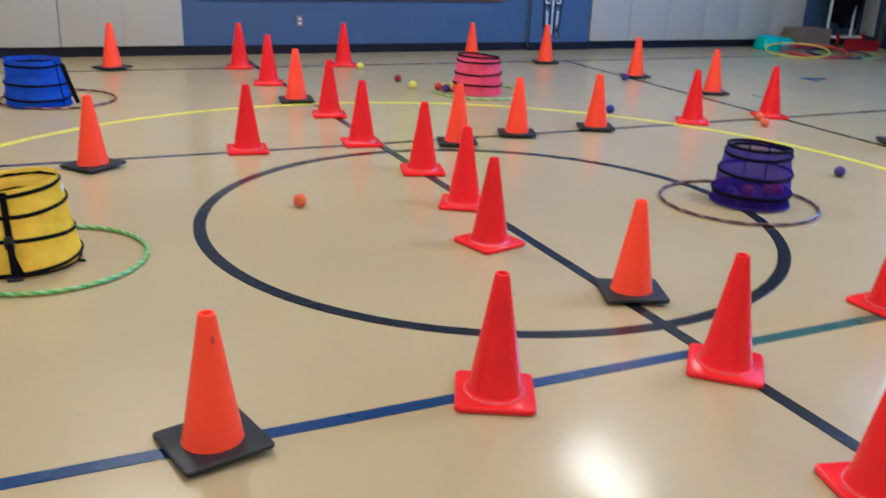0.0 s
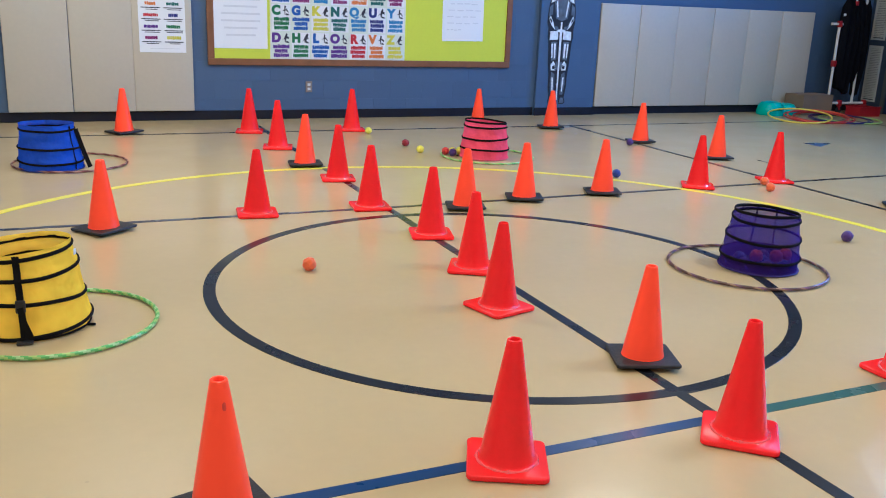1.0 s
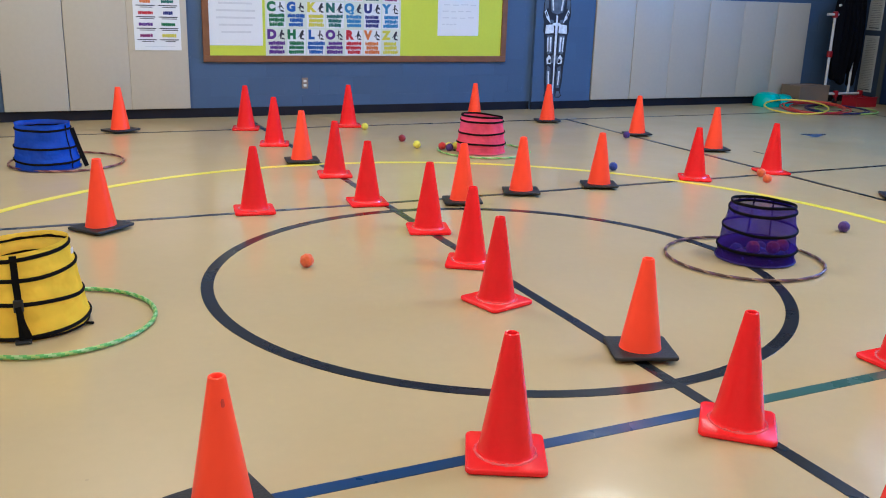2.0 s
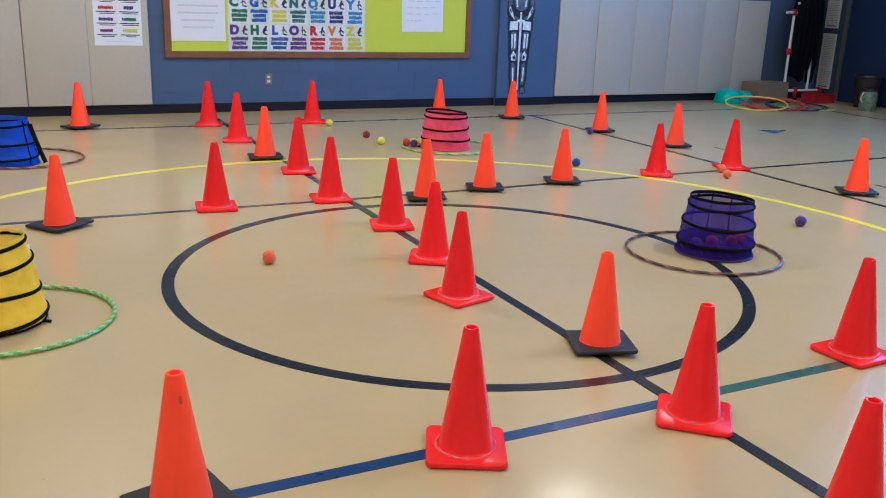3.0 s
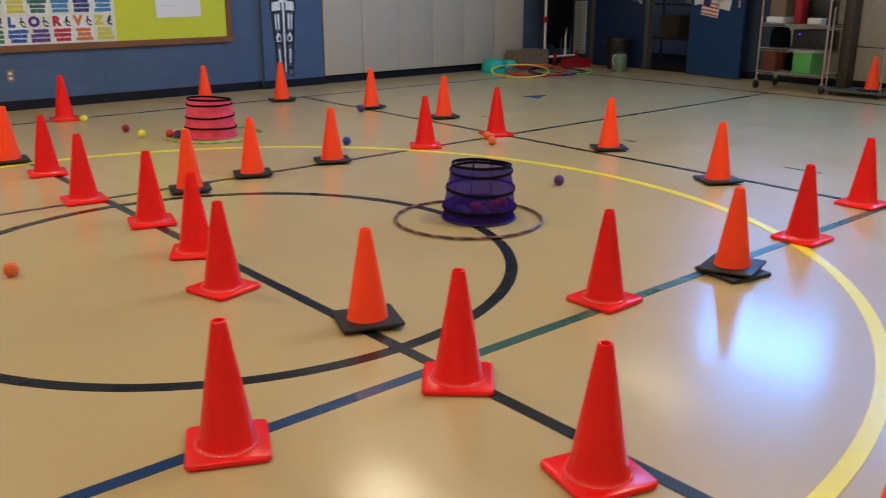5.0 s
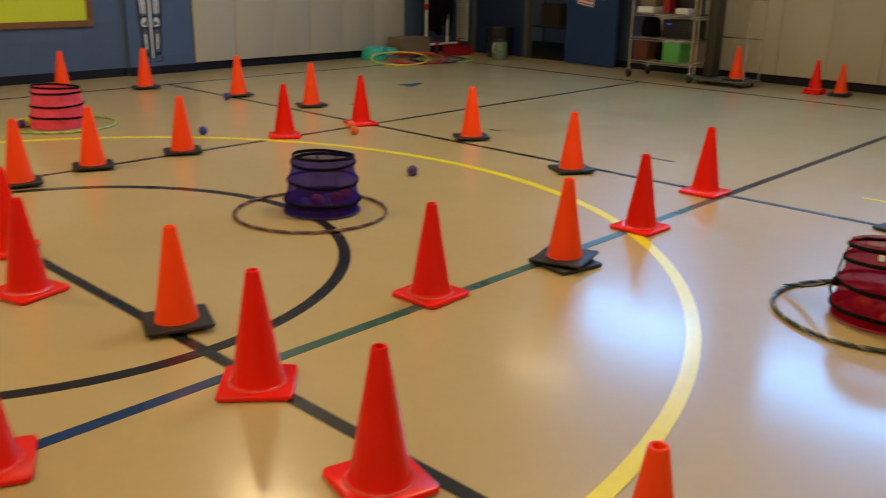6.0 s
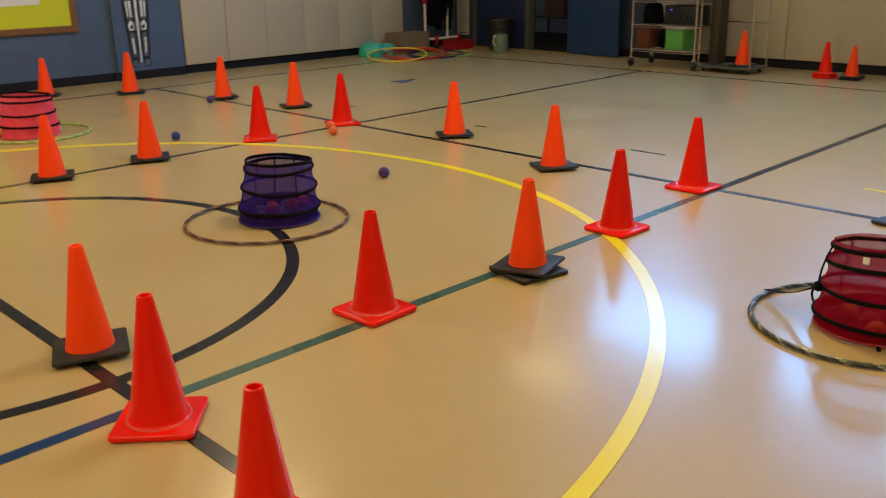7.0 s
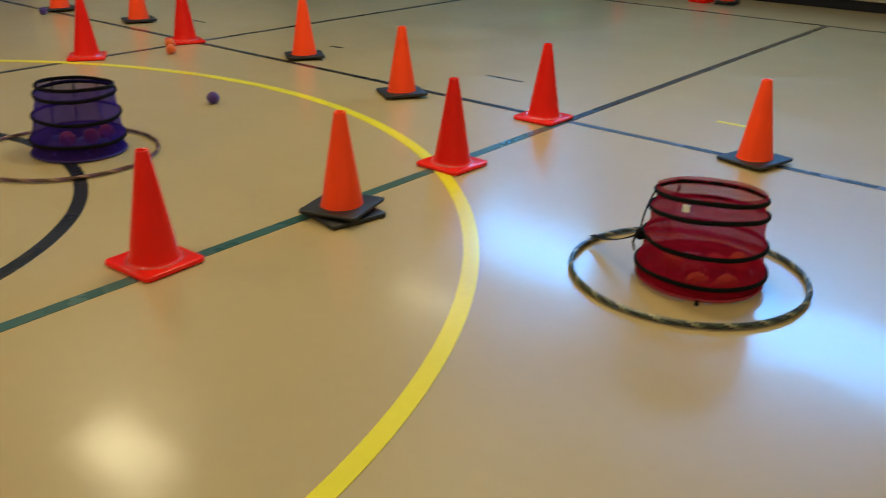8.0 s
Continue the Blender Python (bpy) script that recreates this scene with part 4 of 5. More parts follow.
# letter cards: a coloured capital, a small picture and three short words
INK = {k: hue(k + "_print", c) for k, c in dict(green=(0.02, 0.16, 0.06), blue=(0.02, 0.10, 0.42), yellow=(0.62, 0.58, 0.03), teal=(0.02, 0.13, 0.12), sky=(0.05, 0.22, 0.50), purple=(0.10, 0.03, 0.26),
                                                red=(0.48, 0.015, 0.03), orange=(0.62, 0.18, 0.03), navy=(0.02, 0.03, 0.20), plum=(0.20, 0.02, 0.14)).items()}
M_MINT = material("pale_mint_card", (0.70, 0.76, 0.68), 0.7, vary=0.04, scale=5)
COLUMNS = [("ABCD", ("red", "blue", "green", "purple")), ("EFGH", ("orange", "plum", "blue", "green")), ("IJKL", ("teal", "sky", "yellow", "blue")), (" MNO", ("", "plum", "teal", "purple")),
           (" PQR", ("", "orange", "sky", "red")), ("STUV", ("blue", "teal", "navy", "orange")), ("WXYZ", ("green", "plum", "sky", "yellow"))]
rc = random.Random(3)
for ci, (letters, inks) in enumerate(COLUMNS):
    for ri, (ch, ink) in enumerate(zip(letters, inks)):
        if ch == " ":
            continue
        xc, zc = 0.2875 + 0.2236 * (ci + 0.5), 0.8119 + 0.2954 * (3 - ri)
        if zc > 1.62:
            continue
        card = thing("letter_card", f"white letter card with a {ink} capital {ch} and three short words", "letter card", pose(xc, YP, zc), "letter cards on the board")
        sheet = part("sheet", box(-0.104, 0.104, -0.003, -0.001, -0.14, 0.14), M_PAPER if (ci + ri) % 3 else M_MINT, card, at=card.matrix_world.copy())
        lettering(ch, 0.13, INK[ink], card, card.matrix_world @ Matrix.Translation((-0.055, -0.0045, 0.078)) @ FACE, "capital", bold=0.009)
        lean_ = rc.uniform(-0.02, 0.02)
        pic = merge(flat_poly([(0.040, 0.035), (0.050, 0.035), (0.056 + lean_, 0.085), (0.066 + lean_, 0.125), (0.048 + lean_, 0.132), (0.036, 0.085)], -0.0048, -0.004),
                    flat_poly([(0.048, 0.085), (0.085, 0.05 + rc.uniform(0, 0.05)), (0.088, 0.062 + lean_), (0.06, 0.1)], -0.0049, -0.0041), flat_poly([(0.012, 0.062 - lean_), (0.05, 0.075), (0.05, 0.096)], -0.005, -0.0042), flat_poly([(0.052, 0.03), (0.09, 0.026), (0.086, 0.04), (0.058, 0.05)], -0.0051, -0.0043))
        part("small_picture", pic, M_DARKINK, sheet, "small dark picture", at=card.matrix_world.copy())
        for w in range(3):
            word_bar(sheet, rc.uniform(-0.006, 0.006), -0.012 - 0.047 * w, rc.uniform(0.15, 0.195), 0.044, INK[ink], 40 * ci + 5 * ri + w)

mint = part("backing_sheet", box(0.2768, 1.8651, -0.0008, -0.0002, 0.6574, 1.555), M_MINT, None, at=pose(0, YP + 0.0005, 0))
tagged(mint, "pale mint backing sheet behind the letter cards", "paper sheet")
pa = paper("notice_sheet", "white notice sheet with pale blurred lines on the lime board", -0.3296, 0.2474, 0.7708, 1.5943)
for k in range(9):
    bar(pa, 0.0, -0.27 + 0.075 * k, 0.42 - 0.1 * (k == 0) - 0.06 * (k % 3 == 1), 0.02, M_GREYINK)
pb = paper("handwritten_sheet", "white sheet of handwritten notes pinned to the lime board", 2.3325, 2.8734, 0.8999, 1.5943, tilt=-0.6)
for k, (xc, w) in enumerate([(-0.12, 0.20), (0.0, 0.44), (-0.02, 0.40), (0.02, 0.46), (0.0, 0.38), (-0.02, 0.42), (0.02, 0.40), (0.0, 0.36)]):
    zc = -0.215 + 0.075 * k
    for s in range(4):
        ww = w / 4
        bar(pb, xc - w / 2 + ww * (s + 0.5), zc + 0.003 * math.sin(s * 2.3 + k), ww * rc.uniform(0.6, 0.85), 0.012, M_GREYINK)
pc = paper("wall_poster", "white accountable talk poster with coloured headings on a wall pad", -1.0953, -0.6279, 0.717, 1.4476, y=y1 - 0.0565)
lettering("ACCOUNTABLE TALK", 0.048, M_DARKINK, pc, pc.matrix_world @ Matrix.Translation((0, -0.0048, 0.31)) @ FACE, bold=0.0015)
HEAD = ["plum", "yellow", "purple", "green", "red", "navy", "orange", "teal", "blue", "red"]
for k in range(10):
    r, c = divmod(k, 2)
    xc, zc = (-0.11, 0.115)[c], -0.215 + 0.115 * r
    word_bar(pc, xc, zc, rc.uniform(0.10, 0.15), 0.036, INK[HEAD[k]], 300 + k, "heading_bar")
    bar(pc, xc, zc - 0.042, 0.19, 0.009, M_DARKINK)
    bar(pc, xc + 0.01, zc - 0.06, rc.uniform(0.1, 0.17), 0.007, M_DARKINK)
bar(pc, 0.02, -0.325, 0.30, 0.006, M_GREYINK)

# cardboard cut-out of a suit of armour on the pilaster
armour = thing("armour_cutout", "flat grey cut-out of a suit of armour with a sword", "wall decoration", pose(3.9511, y1 - 0.052, 0.0295) @ Matrix.Scale(0.978, 4))
M_STEELPRINT = material("grey_armour_print", (0.10, 0.125, 0.17), 0.5, vary=0.85, scale=14, fine=0.35)
M_LIGHTPRINT = material("light_armour_print", (0.78, 0.83, 0.90), 0.45, vary=0.5, scale=22, fine=0.3)
M_SHADEPRINT = material("dark_armour_print", (0.010, 0.013, 0.024), 0.6, vary=0.4, scale=14)
AM = armour.matrix_world.copy()
half = [(0.02, 0.30), (0.04, 0.12), (0.10, 0.115), (0.135, 0.14), (0.115, 0.20), (0.135, 0.33), (0.14, 0.50), (0.155, 0.62), (0.165, 0.80), (0.175, 0.93), (0.19, 0.96), (0.185, 1.08),
        (0.205, 1.15), (0.20, 1.30), (0.17, 1.48), (0.08, 1.55), (0.085, 1.68), (0.07, 1.78), (0.0, 1.81)]
outline = half + [(-x, z) for x, z in half[::-1][1:]]
part("silhouette", flat_poly(outline, -0.004, -0.001), M_SHADEPRINT, armour, "dark printed outline", at=AM)


def plate(points, mat, d=0.0055, name="armour_plate"):
    for s in (1, -1):
        part(name, flat_poly([(s * x, z) for x, z in points], -d, -0.0042), mat, armour, at=AM)


plate([(0.045, 0.13), (0.10, 0.125), (0.12, 0.15), (0.095, 0.20), (0.06, 0.20)], M_STEELPRINT)
plate([(0.045, 0.24), (0.09, 0.24), (0.112, 0.38), (0.10, 0.53), (0.05, 0.50)], M_STEELPRINT)
plate([(0.062, 0.28), (0.08, 0.28), (0.092, 0.46), (0.07, 0.46)], M_LIGHTPRINT, 0.007)
plate([(0.05, 0.55), (0.11, 0.55), (0.12, 0.62), (0.085, 0.67), (0.05, 0.63)], M_LIGHTPRINT)
plate([(0.045, 0.69), (0.115, 0.67), (0.135, 0.91), (0.045, 0.91)], M_STEELPRINT)
plate([(0.06, 0.71), (0.08, 0.70), (0.09, 0.89), (0.062, 0.89)], M_LIGHTPRINT, 0.007)
plate([(0.035, 0.94), (0.16, 0.93), (0.155, 1.04), (0.04, 1.05)], M_LIGHTPRINT)
plate([(0.0, 1.17), (0.085, 1.20), (0.12, 1.42), (0.0, 1.50)], M_STEELPRINT)
plate([(0.09, 1.06), (0.15, 1.12), (0.185, 1.20), (0.165, 1.23), (0.12, 1.15)], M_LIGHTPRINT)
plate([(0.135, 1.25), (0.19, 1.22), (0.185, 1.34), (0.14, 1.38)], M_STEELPRINT)
plate([(0.10, 1.42), (0.17, 1.39), (0.16, 1.46), (0.09, 1.51)], M_LIGHTPRINT)
plate([(0.0, 1.58), (0.06, 1.58), (0.065, 1.70), (0.0, 1.77)], M_STEELPRINT)
plate([(0.018, 0.56), (0.045, 0.56), (0.045, 0.66), (0.022, 0.66)], M_STEELPRINT)
plate([(0.10, 0.72), (0.118, 0.70), (0.128, 0.88), (0.108, 0.89)], M_LIGHTPRINT, 0.007)
plate([(0.055, 0.56), (0.09, 0.57), (0.095, 0.60), (0.06, 0.62)], M_SHADEPRINT, 0.007)
plate([(0.03, 1.055), (0.09, 1.065), (0.11, 1.11), (0.05, 1.10)], M_STEELPRINT, 0.0062)
plate([(0.05, 1.22), (0.07, 1.22), (0.095, 1.40), (0.075, 1.43)], M_LIGHTPRINT, 0.007)
plate([(0.15, 1.14), (0.175, 1.19), (0.165, 1.21), (0.14, 1.16)], M_SHADEPRINT, 0.007)
part("sword", flat_poly([(-0.008, 0.17), (0.008, 0.17), (0.017, 1.03), (0.06, 1.04), (0.06, 1.06), (0.012, 1.07), (0.012, 1.16), (-0.012, 1.16), (-0.012, 1.07), (-0.06, 1.06), (-0.06, 1.04), (-0.017, 1.03)], -0.009, -0.0072), M_LIGHTPRINT, armour, "pale printed sword", at=AM)

# wall outlet
outlet = thing("wall_outlet", "white wall outlet plate with two sockets on blue block", "outlet", pose(0.7188, y1 - 0.001, 0.3571))
OM = outlet.matrix_world.copy()
part("plate", box(-0.037, 0.037, -0.006, 0, -0.06, 0.06, 0.002), material("tan_plate", (0.24, 0.19, 0.16), 0.4), outlet, at=OM)
for z in (-0.024, 0.024):
    part("socket", box(-0.017, 0.017, -0.0075, -0.005, z - 0.014, z + 0.014, 0.002), M_WHITEPLASTIC, outlet, at=OM)

# ---------------------------------------------------------------- corner: rack, carton, hoops, crate
for x, y, tilt, m, w, r in [(8.06, 6.52, 0.6, H_LIME, "lime green", 0.40), (7.93, 6.54, 1.5, H_BLUE, "dark navy", 0.39), (7.86, 6.53, 2.6, H_BLUE, "dark navy", 0.38), (7.66, 6.60, 3.6, H_RED, "red", 0.39),
                            (7.52, 6.62, 4.8, H_RED, "red", 0.40), (7.60, 6.65, 5.9, H_ORANGE, "orange-red", 0.39), (7.26, 6.64, 7.2, H_YELLOW, "yellow", 0.405)]:
    hoop("hula_hoop", f"{w} plastic hoop lying in a loose pile", r, 0.011, [m], pose(x, y, 0.0125 + r * math.sin(radians(tilt)), tilt, 0, -46), turns=0, group="pile of hoops")
cart_ = thing("cardboard_box", "brown closed cardboard box on the floor by the wall", "box", pose(8.0734, 7.302, 0, 0, 0, 3))
CM = cart_.matrix_world.copy()
part("body", box(-0.30, 0.30, -0.17, 0.17, 0.001, 0.275, 0.004), M_CARTON, cart_, at=CM)
for s in (-1, 1):
    part("flap", box(-0.30, 0.30, 0.003 if s > 0 else -0.17, 0.17 if s > 0 else -0.003, 0.276, 0.281), M_CARTON, cart_, at=CM)
part("tape", box(-0.301, 0.301, -0.03, 0.03, 0.2815, 0.2825), H_GOLD, cart_, "brown packing tape", at=CM)
part("printed_curve", tube([(-0.3015, 0.10 - 0.02 * k, 0.07 + 0.0015 * (k - 5) ** 2) for k in range(11)], 0.006, 6), M_DARKINK, cart_, "dark printed curved mark", at=CM)
teal = thing("teal_pod", "pair of teal plastic balance pods on the floor", "balance pod", pose(7.467, 7.254, 0, 0, 0, 4))
TM = teal.matrix_world.copy()
for dx, s in ((-0.15, 1.15), (0.14, 0.95)):
    part("dome", lathe([(0.165 * s, 0.001), (0.17 * s, 0.02), (0.15 * s, 0.11 * s), (0.12 * s, 0.15 * s), (0.06 * s, 0.165 * s), (0.0, 0.168 * s)], 32), M_TEAL, teal, smooth=True, at=TM @ pose(dx, 0, 0))

rack = thing("pipe_rack", "white pipe rack with red fittings hung with dark cloth", "rack", pose(0, 0, 0))
PIPE = [[(8.3668, 7.224, 0.08), (8.3668, 7.224, 1.27)], [(8.2201, 7.224, 1.27), (8.6211, 7.224, 1.27)], [(8.6211, 7.224, 1.27), (8.6211, 7.224, 1.75)], [(8.4255, 7.224, 1.40), (8.7384, 7.224, 1.40)],
        [(8.5428, 7.175, 0.16), (9.0318, 7.175, 0.16)], [(8.8362, 7.224, 0.16), (8.8362, 7.224, 1.8)], [(8.6211, 7.224, 1.75), (9.0318, 7.224, 1.75)], [(8.3668, 7.224, 0.16), (8.5428, 7.175, 0.16)]]
for p in PIPE:
    part("pipe", tube(p, 0.019, 10), M_PVC, rack, smooth=True)
for p in [(8.3668, 7.224, 1.27), (8.6211, 7.224, 1.27), (8.3668, 7.224, 0.72), (8.6211, 7.224, 1.40), (8.5428, 7.175, 0.16), (9.0318, 7.175, 0.16), (8.3668, 7.224, 0.16), (8.6211, 7.224, 1.55)]:
    part("fitting", box(-0.03, 0.03, -0.03, 0.03, -0.045, 0.045, 0.012), M_FITTING, rack, "red pipe fitting", True, at=Matrix.Translation(p))
for p in [(8.5428, 7.175), (9.0318, 7.175), (8.3668, 7.224)]:
    fork = part("fork", box(p[0] - 0.012, p[0] + 0.012, p[1] - 0.022, p[1] + 0.022, 0.06, 0.15, 0.004), M_FITTING, rack, "red caster fork")
    part("wheel", lathe([(0, -0.014), (0.045, -0.014), (0.05, 0), (0.045, 0.014), (0, 0.014)], 20), M_RUBBER, fork, "black caster wheel", True, at=pose(p[0], p[1], 0.051, 90, 0, 0))
rl = random.Random(9)
for k in range(5):
    xa = 8.4842 + 0.098 * k
    bm = bmesh.new()
    n = 20
    loops = []
    low = rl.uniform(0.28, 0.5)
    for z, s in ((1.62, 0.3), (1.5, 0.8), (1.2, 1.0), (0.9, 1.05), (0.65, 0.95), (low, 0.6), (low - 0.03, 0.2)):
        loops.append([bm.verts.new((xa + 0.075 * s * math.cos(a) * (1 + 0.25 * math.sin(3 * a + k + z * 4)) + 0.02 * math.sin(z * 5 + k), 7.244 + 0.09 * s * math.sin(a) * (1 + 0.2 * math.sin(4 * a + z * 3)), z)) for a in [2 * math.pi * i / n for i in range(n)]])
    for a, c in zip(loops, loops[1:]):
        for i in range(n):
            j = (i + 1) % n
            bm.faces.new((a[i], a[j], c[j], c[i]))
    bm.faces.new(loops[0])
    bm.faces.new(loops[-1])
    part("hanging_cloth", bm, M_DARKCLOTH, rack, "dark navy hanging cloth", True)
crate = thing("red_crate", "low red plastic crate under the pipe rack", "crate", pose(8.8069, 6.97, 0))
KM = crate.matrix_world.copy()
part("shell", merge(box(-0.2, 0.2, -0.13, 0.13, 0.001, 0.012), box(-0.2, -0.188, -0.13, 0.13, 0.012, 0.13), box(0.188, 0.2, -0.13, 0.13, 0.012, 0.13), box(-0.188, 0.188, -0.13, -0.118, 0.012, 0.13), box(-0.188, 0.188, 0.118, 0.13, 0.012, 0.13)), M_FITTING, crate, at=KM)
part("rim", merge(box(-0.21, 0.21, -0.14, -0.116, 0.131, 0.142, 0.003), box(-0.21, 0.21, 0.116, 0.14, 0.131, 0.142, 0.003)), M_FITTING, crate, at=KM)
# louvred grilles at the wall's end
for za, zb in ((0.16, 0.98), (1.06, 1.9)):
    g = thing("vent_grille", "pale painted louvred vent grille near the corner", "vent grille", pose(x1 - 0.002, 7.37, 0, 0, 0, -90), "vent grilles")
    GM = g.matrix_world.copy()
    part("frame", merge(box(-0.12, 0.12, -0.02, 0, za, za + 0.025), box(-0.12, 0.12, -0.02, 0, zb - 0.025, zb), box(-0.12, -0.095, -0.02, 0, za + 0.025, zb - 0.025), box(0.095, 0.12, -0.02, 0, za + 0.025, zb - 0.025)), M_GRILLE, g, at=GM)
    z = za + 0.04
    while z < zb - 0.04:
        part("slat", box(-0.095, 0.095, -0.016, -0.004, z, z + 0.02), M_GRILLE, g, at=GM)
        z += 0.0245

# bins by the door
tb = thing("waste_bin", "black round waste bin beside the navy door", "waste bin", pose(9.10, 6.38, 0))
part("shell", lathe([(0.0, 0.001), (0.15, 0.001), (0.19, 0.42), (0.20, 0.43), (0.195, 0.45), (0.18, 0.44), (0.145, 0.02)], 32), M_BLACKPLASTIC, tb, smooth=True, at=tb.matrix_world.copy())
can = thing("leafy_canister", "leaf-green patterned canister with black lid and white handle", "canister", pose(8.74, 6.06, 0))
NM = can.matrix_world.copy()
part("shell", lathe([(0, 0.001), (0.108, 0.001), (0.112, 0.02), (0.112, 0.24), (0.098, 0.265)], 32), M_PATTERN, can, smooth=True, at=NM)
part("lid", lathe([(0.098, 0.265), (0.085, 0.285), (0.08, 0.30), (0.0, 0.305)], 24), M_BLACKPLASTIC, can, "black plastic lid", True, at=NM)
part("handle", tube([(-0.107 - 0.045 * math.sin(math.pi * k / 8), 0, 0.11 + 0.14 * k / 8) for k in range(9)], 0.009, 8), M_WHITEPLASTIC, can, "white handle", True, at=NM)

# things in the closet
sh = thing("closet_shelf", "dim metal shelf with boxes inside the closet", "shelf", pose(x1 + 1.6, 6.2, 0))
SM = sh.matrix_world.copy()
for z in (0.35, 0.9, 1.5):
    part("board", box(-0.2, 0.2, -0.9, 0.9, z, z + 0.03), M_DOORFRAME, sh, at=SM)
for sx in (-0.2, 0.17):
    for sy in (-0.9, 0.87):
        part("post", box(sx, sx + 0.03, sy, sy + 0.03, 0, 1.9), M_DOORFRAME, sh, at=SM)
for k, (yy, z, w, hh, m) in enumerate([(-0.5, 0.93, 0.36, 0.34, M_CARTON), (0.05, 0.93, 0.3, 0.26, M_WHITEPLASTIC), (0.5, 0.38, 0.4, 0.36, M_CARTON), (-0.4, 0.38, 0.36, 0.3, M_RUBBER), (0.2, 1.53, 0.5, 0.22, M_CARTON)]):
    b = part("storage_box", box(-0.16, 0.16, -w / 2, w / 2, 0.001, hh, 0.008), m, None, at=SM @ pose(0, yy, z))
    tagged(b, "plain storage box on a closet shelf", "box", "closet boxes")

# papers on the open door
DM = d2.matrix_world.copy()


def door_paper(x, z, w, hh, tilt, mats, label):
    t = thing("taped_paper", label, "paper", DM @ Matrix.Translation((x, -0.0465, z)) @ Matrix.Rotation(radians(tilt), 4, "Y"), "papers taped on the door")
    part("sheet", box(-w / 2, w / 2, -0.0025, -0.0005, -hh / 2, hh / 2), mats[0], t, at=t.matrix_world.copy())
    return t


M_FLAGRED = hue("red_crayon", (0.6, 0.10, 0.07))
tf = door_paper(0.36, 0.93, 0.30, 0.22, 8, [M_PAPER], "drawing of red and white stripes with a blue corner")
for k in range(4):
    bar(tf, 0.0, -0.085 + 0.05 * k, 0.28, 0.022, M_FLAGRED, "stripe")
bar(tf, -0.07, 0.06, 0.13, 0.09, INK["navy"], "corner_patch")
door_paper(0.18, 1.12, 0.24, 0.28, -6, [M_PAPER], "white paper sheet taped on a blue door")
door_paper(0.60, 1.08, 0.24, 0.32, 10, [M_PAPER], "white paper sheet taped on a blue door")
door_paper(0.42, 1.28, 0.28, 0.22, -3, [M_PAPER], "white paper sheet taped on a blue door")
tr = door_paper(0.5, 1.12, 0.2, 0.2, 4, [M_PAPER], "white paper with a red scribble on a blue door")
bar(tr, 0, 0.02, 0.12, 0.08, M_FLAGRED, "scribble")

# ---------------------------------------------------------------- wire cart and dolly
wc = thing("wire_shelf_cart", "chrome wire shelf cart on casters loaded with equipment", "shelf cart", pose(8.66, 3.20, 0))
WM = wc.matrix_world.copy()
CX, CY = 0.23, 0.43
for sx in (-CX, CX):
    for sy in (-CY, CY):
        part("post", tube([(sx, sy, 0.12), (sx, sy, 1.65)], 0.0125, 8), M_CHROME, wc, smooth=True, at=WM)
        fork = part("caster_fork", box(sx - 0.012, sx + 0.012, sy - 0.024, sy + 0.024, 0.075, 0.13, 0.004), M_CHROME, wc, at=WM)
        part("wheel", lathe([(0, -0.016), (0.05, -0.016), (0.058, 0), (0.05, 0.016), (0, 0.016)], 20), M_RUBBER, fork, "black caster wheel", True, at=WM @ pose(sx, sy, 0.059, 90, 0, 0))
SHELF_Z = (0.22, 0.505, 0.80, 1.22, 1.6)
for z in SHELF_Z:
    bits = [tube([(-CX, -CY, z), (-CX, CY, z), (CX, CY, z), (CX, -CY, z)], 0.006, 6, True), tube([(-CX, -CY, z - 0.03), (-CX, CY, z - 0.03), (CX, CY, z - 0.03), (CX, -CY, z - 0.03)], 0.004, 6, True)]
    bits += [tube([(-CX + 2 * CX * k / 12, -CY, z + 0.004), (-CX + 2 * CX * k / 12, CY, z + 0.004)], 0.0028, 5) for k in range(13)]
    bits += [tube([(-CX, -CY + 2 * CY * k / 20, z - 0.004), (-CX, -CY + 2 * CY * (k + 0.5) / 20, z - 0.03), (-CX, -CY + 2 * CY * (k + 1) / 20, z - 0.004)], 0.0022, 5) for k in range(20)]
    part("wire_shelf", merge(*bits), M_CHROME, wc, at=WM)


def on_cart(name, label, cat, dx, dy, z, w, d, hh, m, lid=None):
    dy, w = dy * 0.86, w * 0.86
    t = thing(name, label, cat, WM @ pose(dx, dy, z + 0.008))
    T = t.matrix_world.copy()
    part("body", box(-d / 2, d / 2, -w / 2, w / 2, 0.0, hh, 0.01), m, t, smooth=True, at=T)
    if lid:
        part("lid", box(-d / 2 - 0.008, d / 2 + 0.008, -w / 2 - 0.008, w / 2 + 0.008, hh + 0.001, hh + 0.03, 0.008), lid, t, "white snap lid", True, at=T)
    return t


on_cart("storage_bin", "bright green plastic storage bin with a white lid", "storage bin", -0.02, -0.15, 0.22, 0.27, 0.36, 0.235, M_GREENBIN, M_WHITEPLASTIC)
on_cart("carton", "brown cardboard carton on the lower cart shelf", "box", -0.04, 0.36, 0.22, 0.22, 0.3, 0.25, M_REDBROWN)
amp = on_cart("amplifier", "black audio amplifier with a small blue light on the wire cart", "amplifier", 0.05, -0.17, 0.505, 0.5, 0.34, 0.22, M_BLACKPLASTIC)
part("power_light", box(-0.174, -0.170, 0.11, 0.135, 0.165, 0.175, 0.001), material("blue_power_light", (0.05, 0.05, 0.6), 0.4, emit=(0.05, 0.05, 1.0, 2.0)), amp, "small blue power light", at=amp.matrix_world.copy())
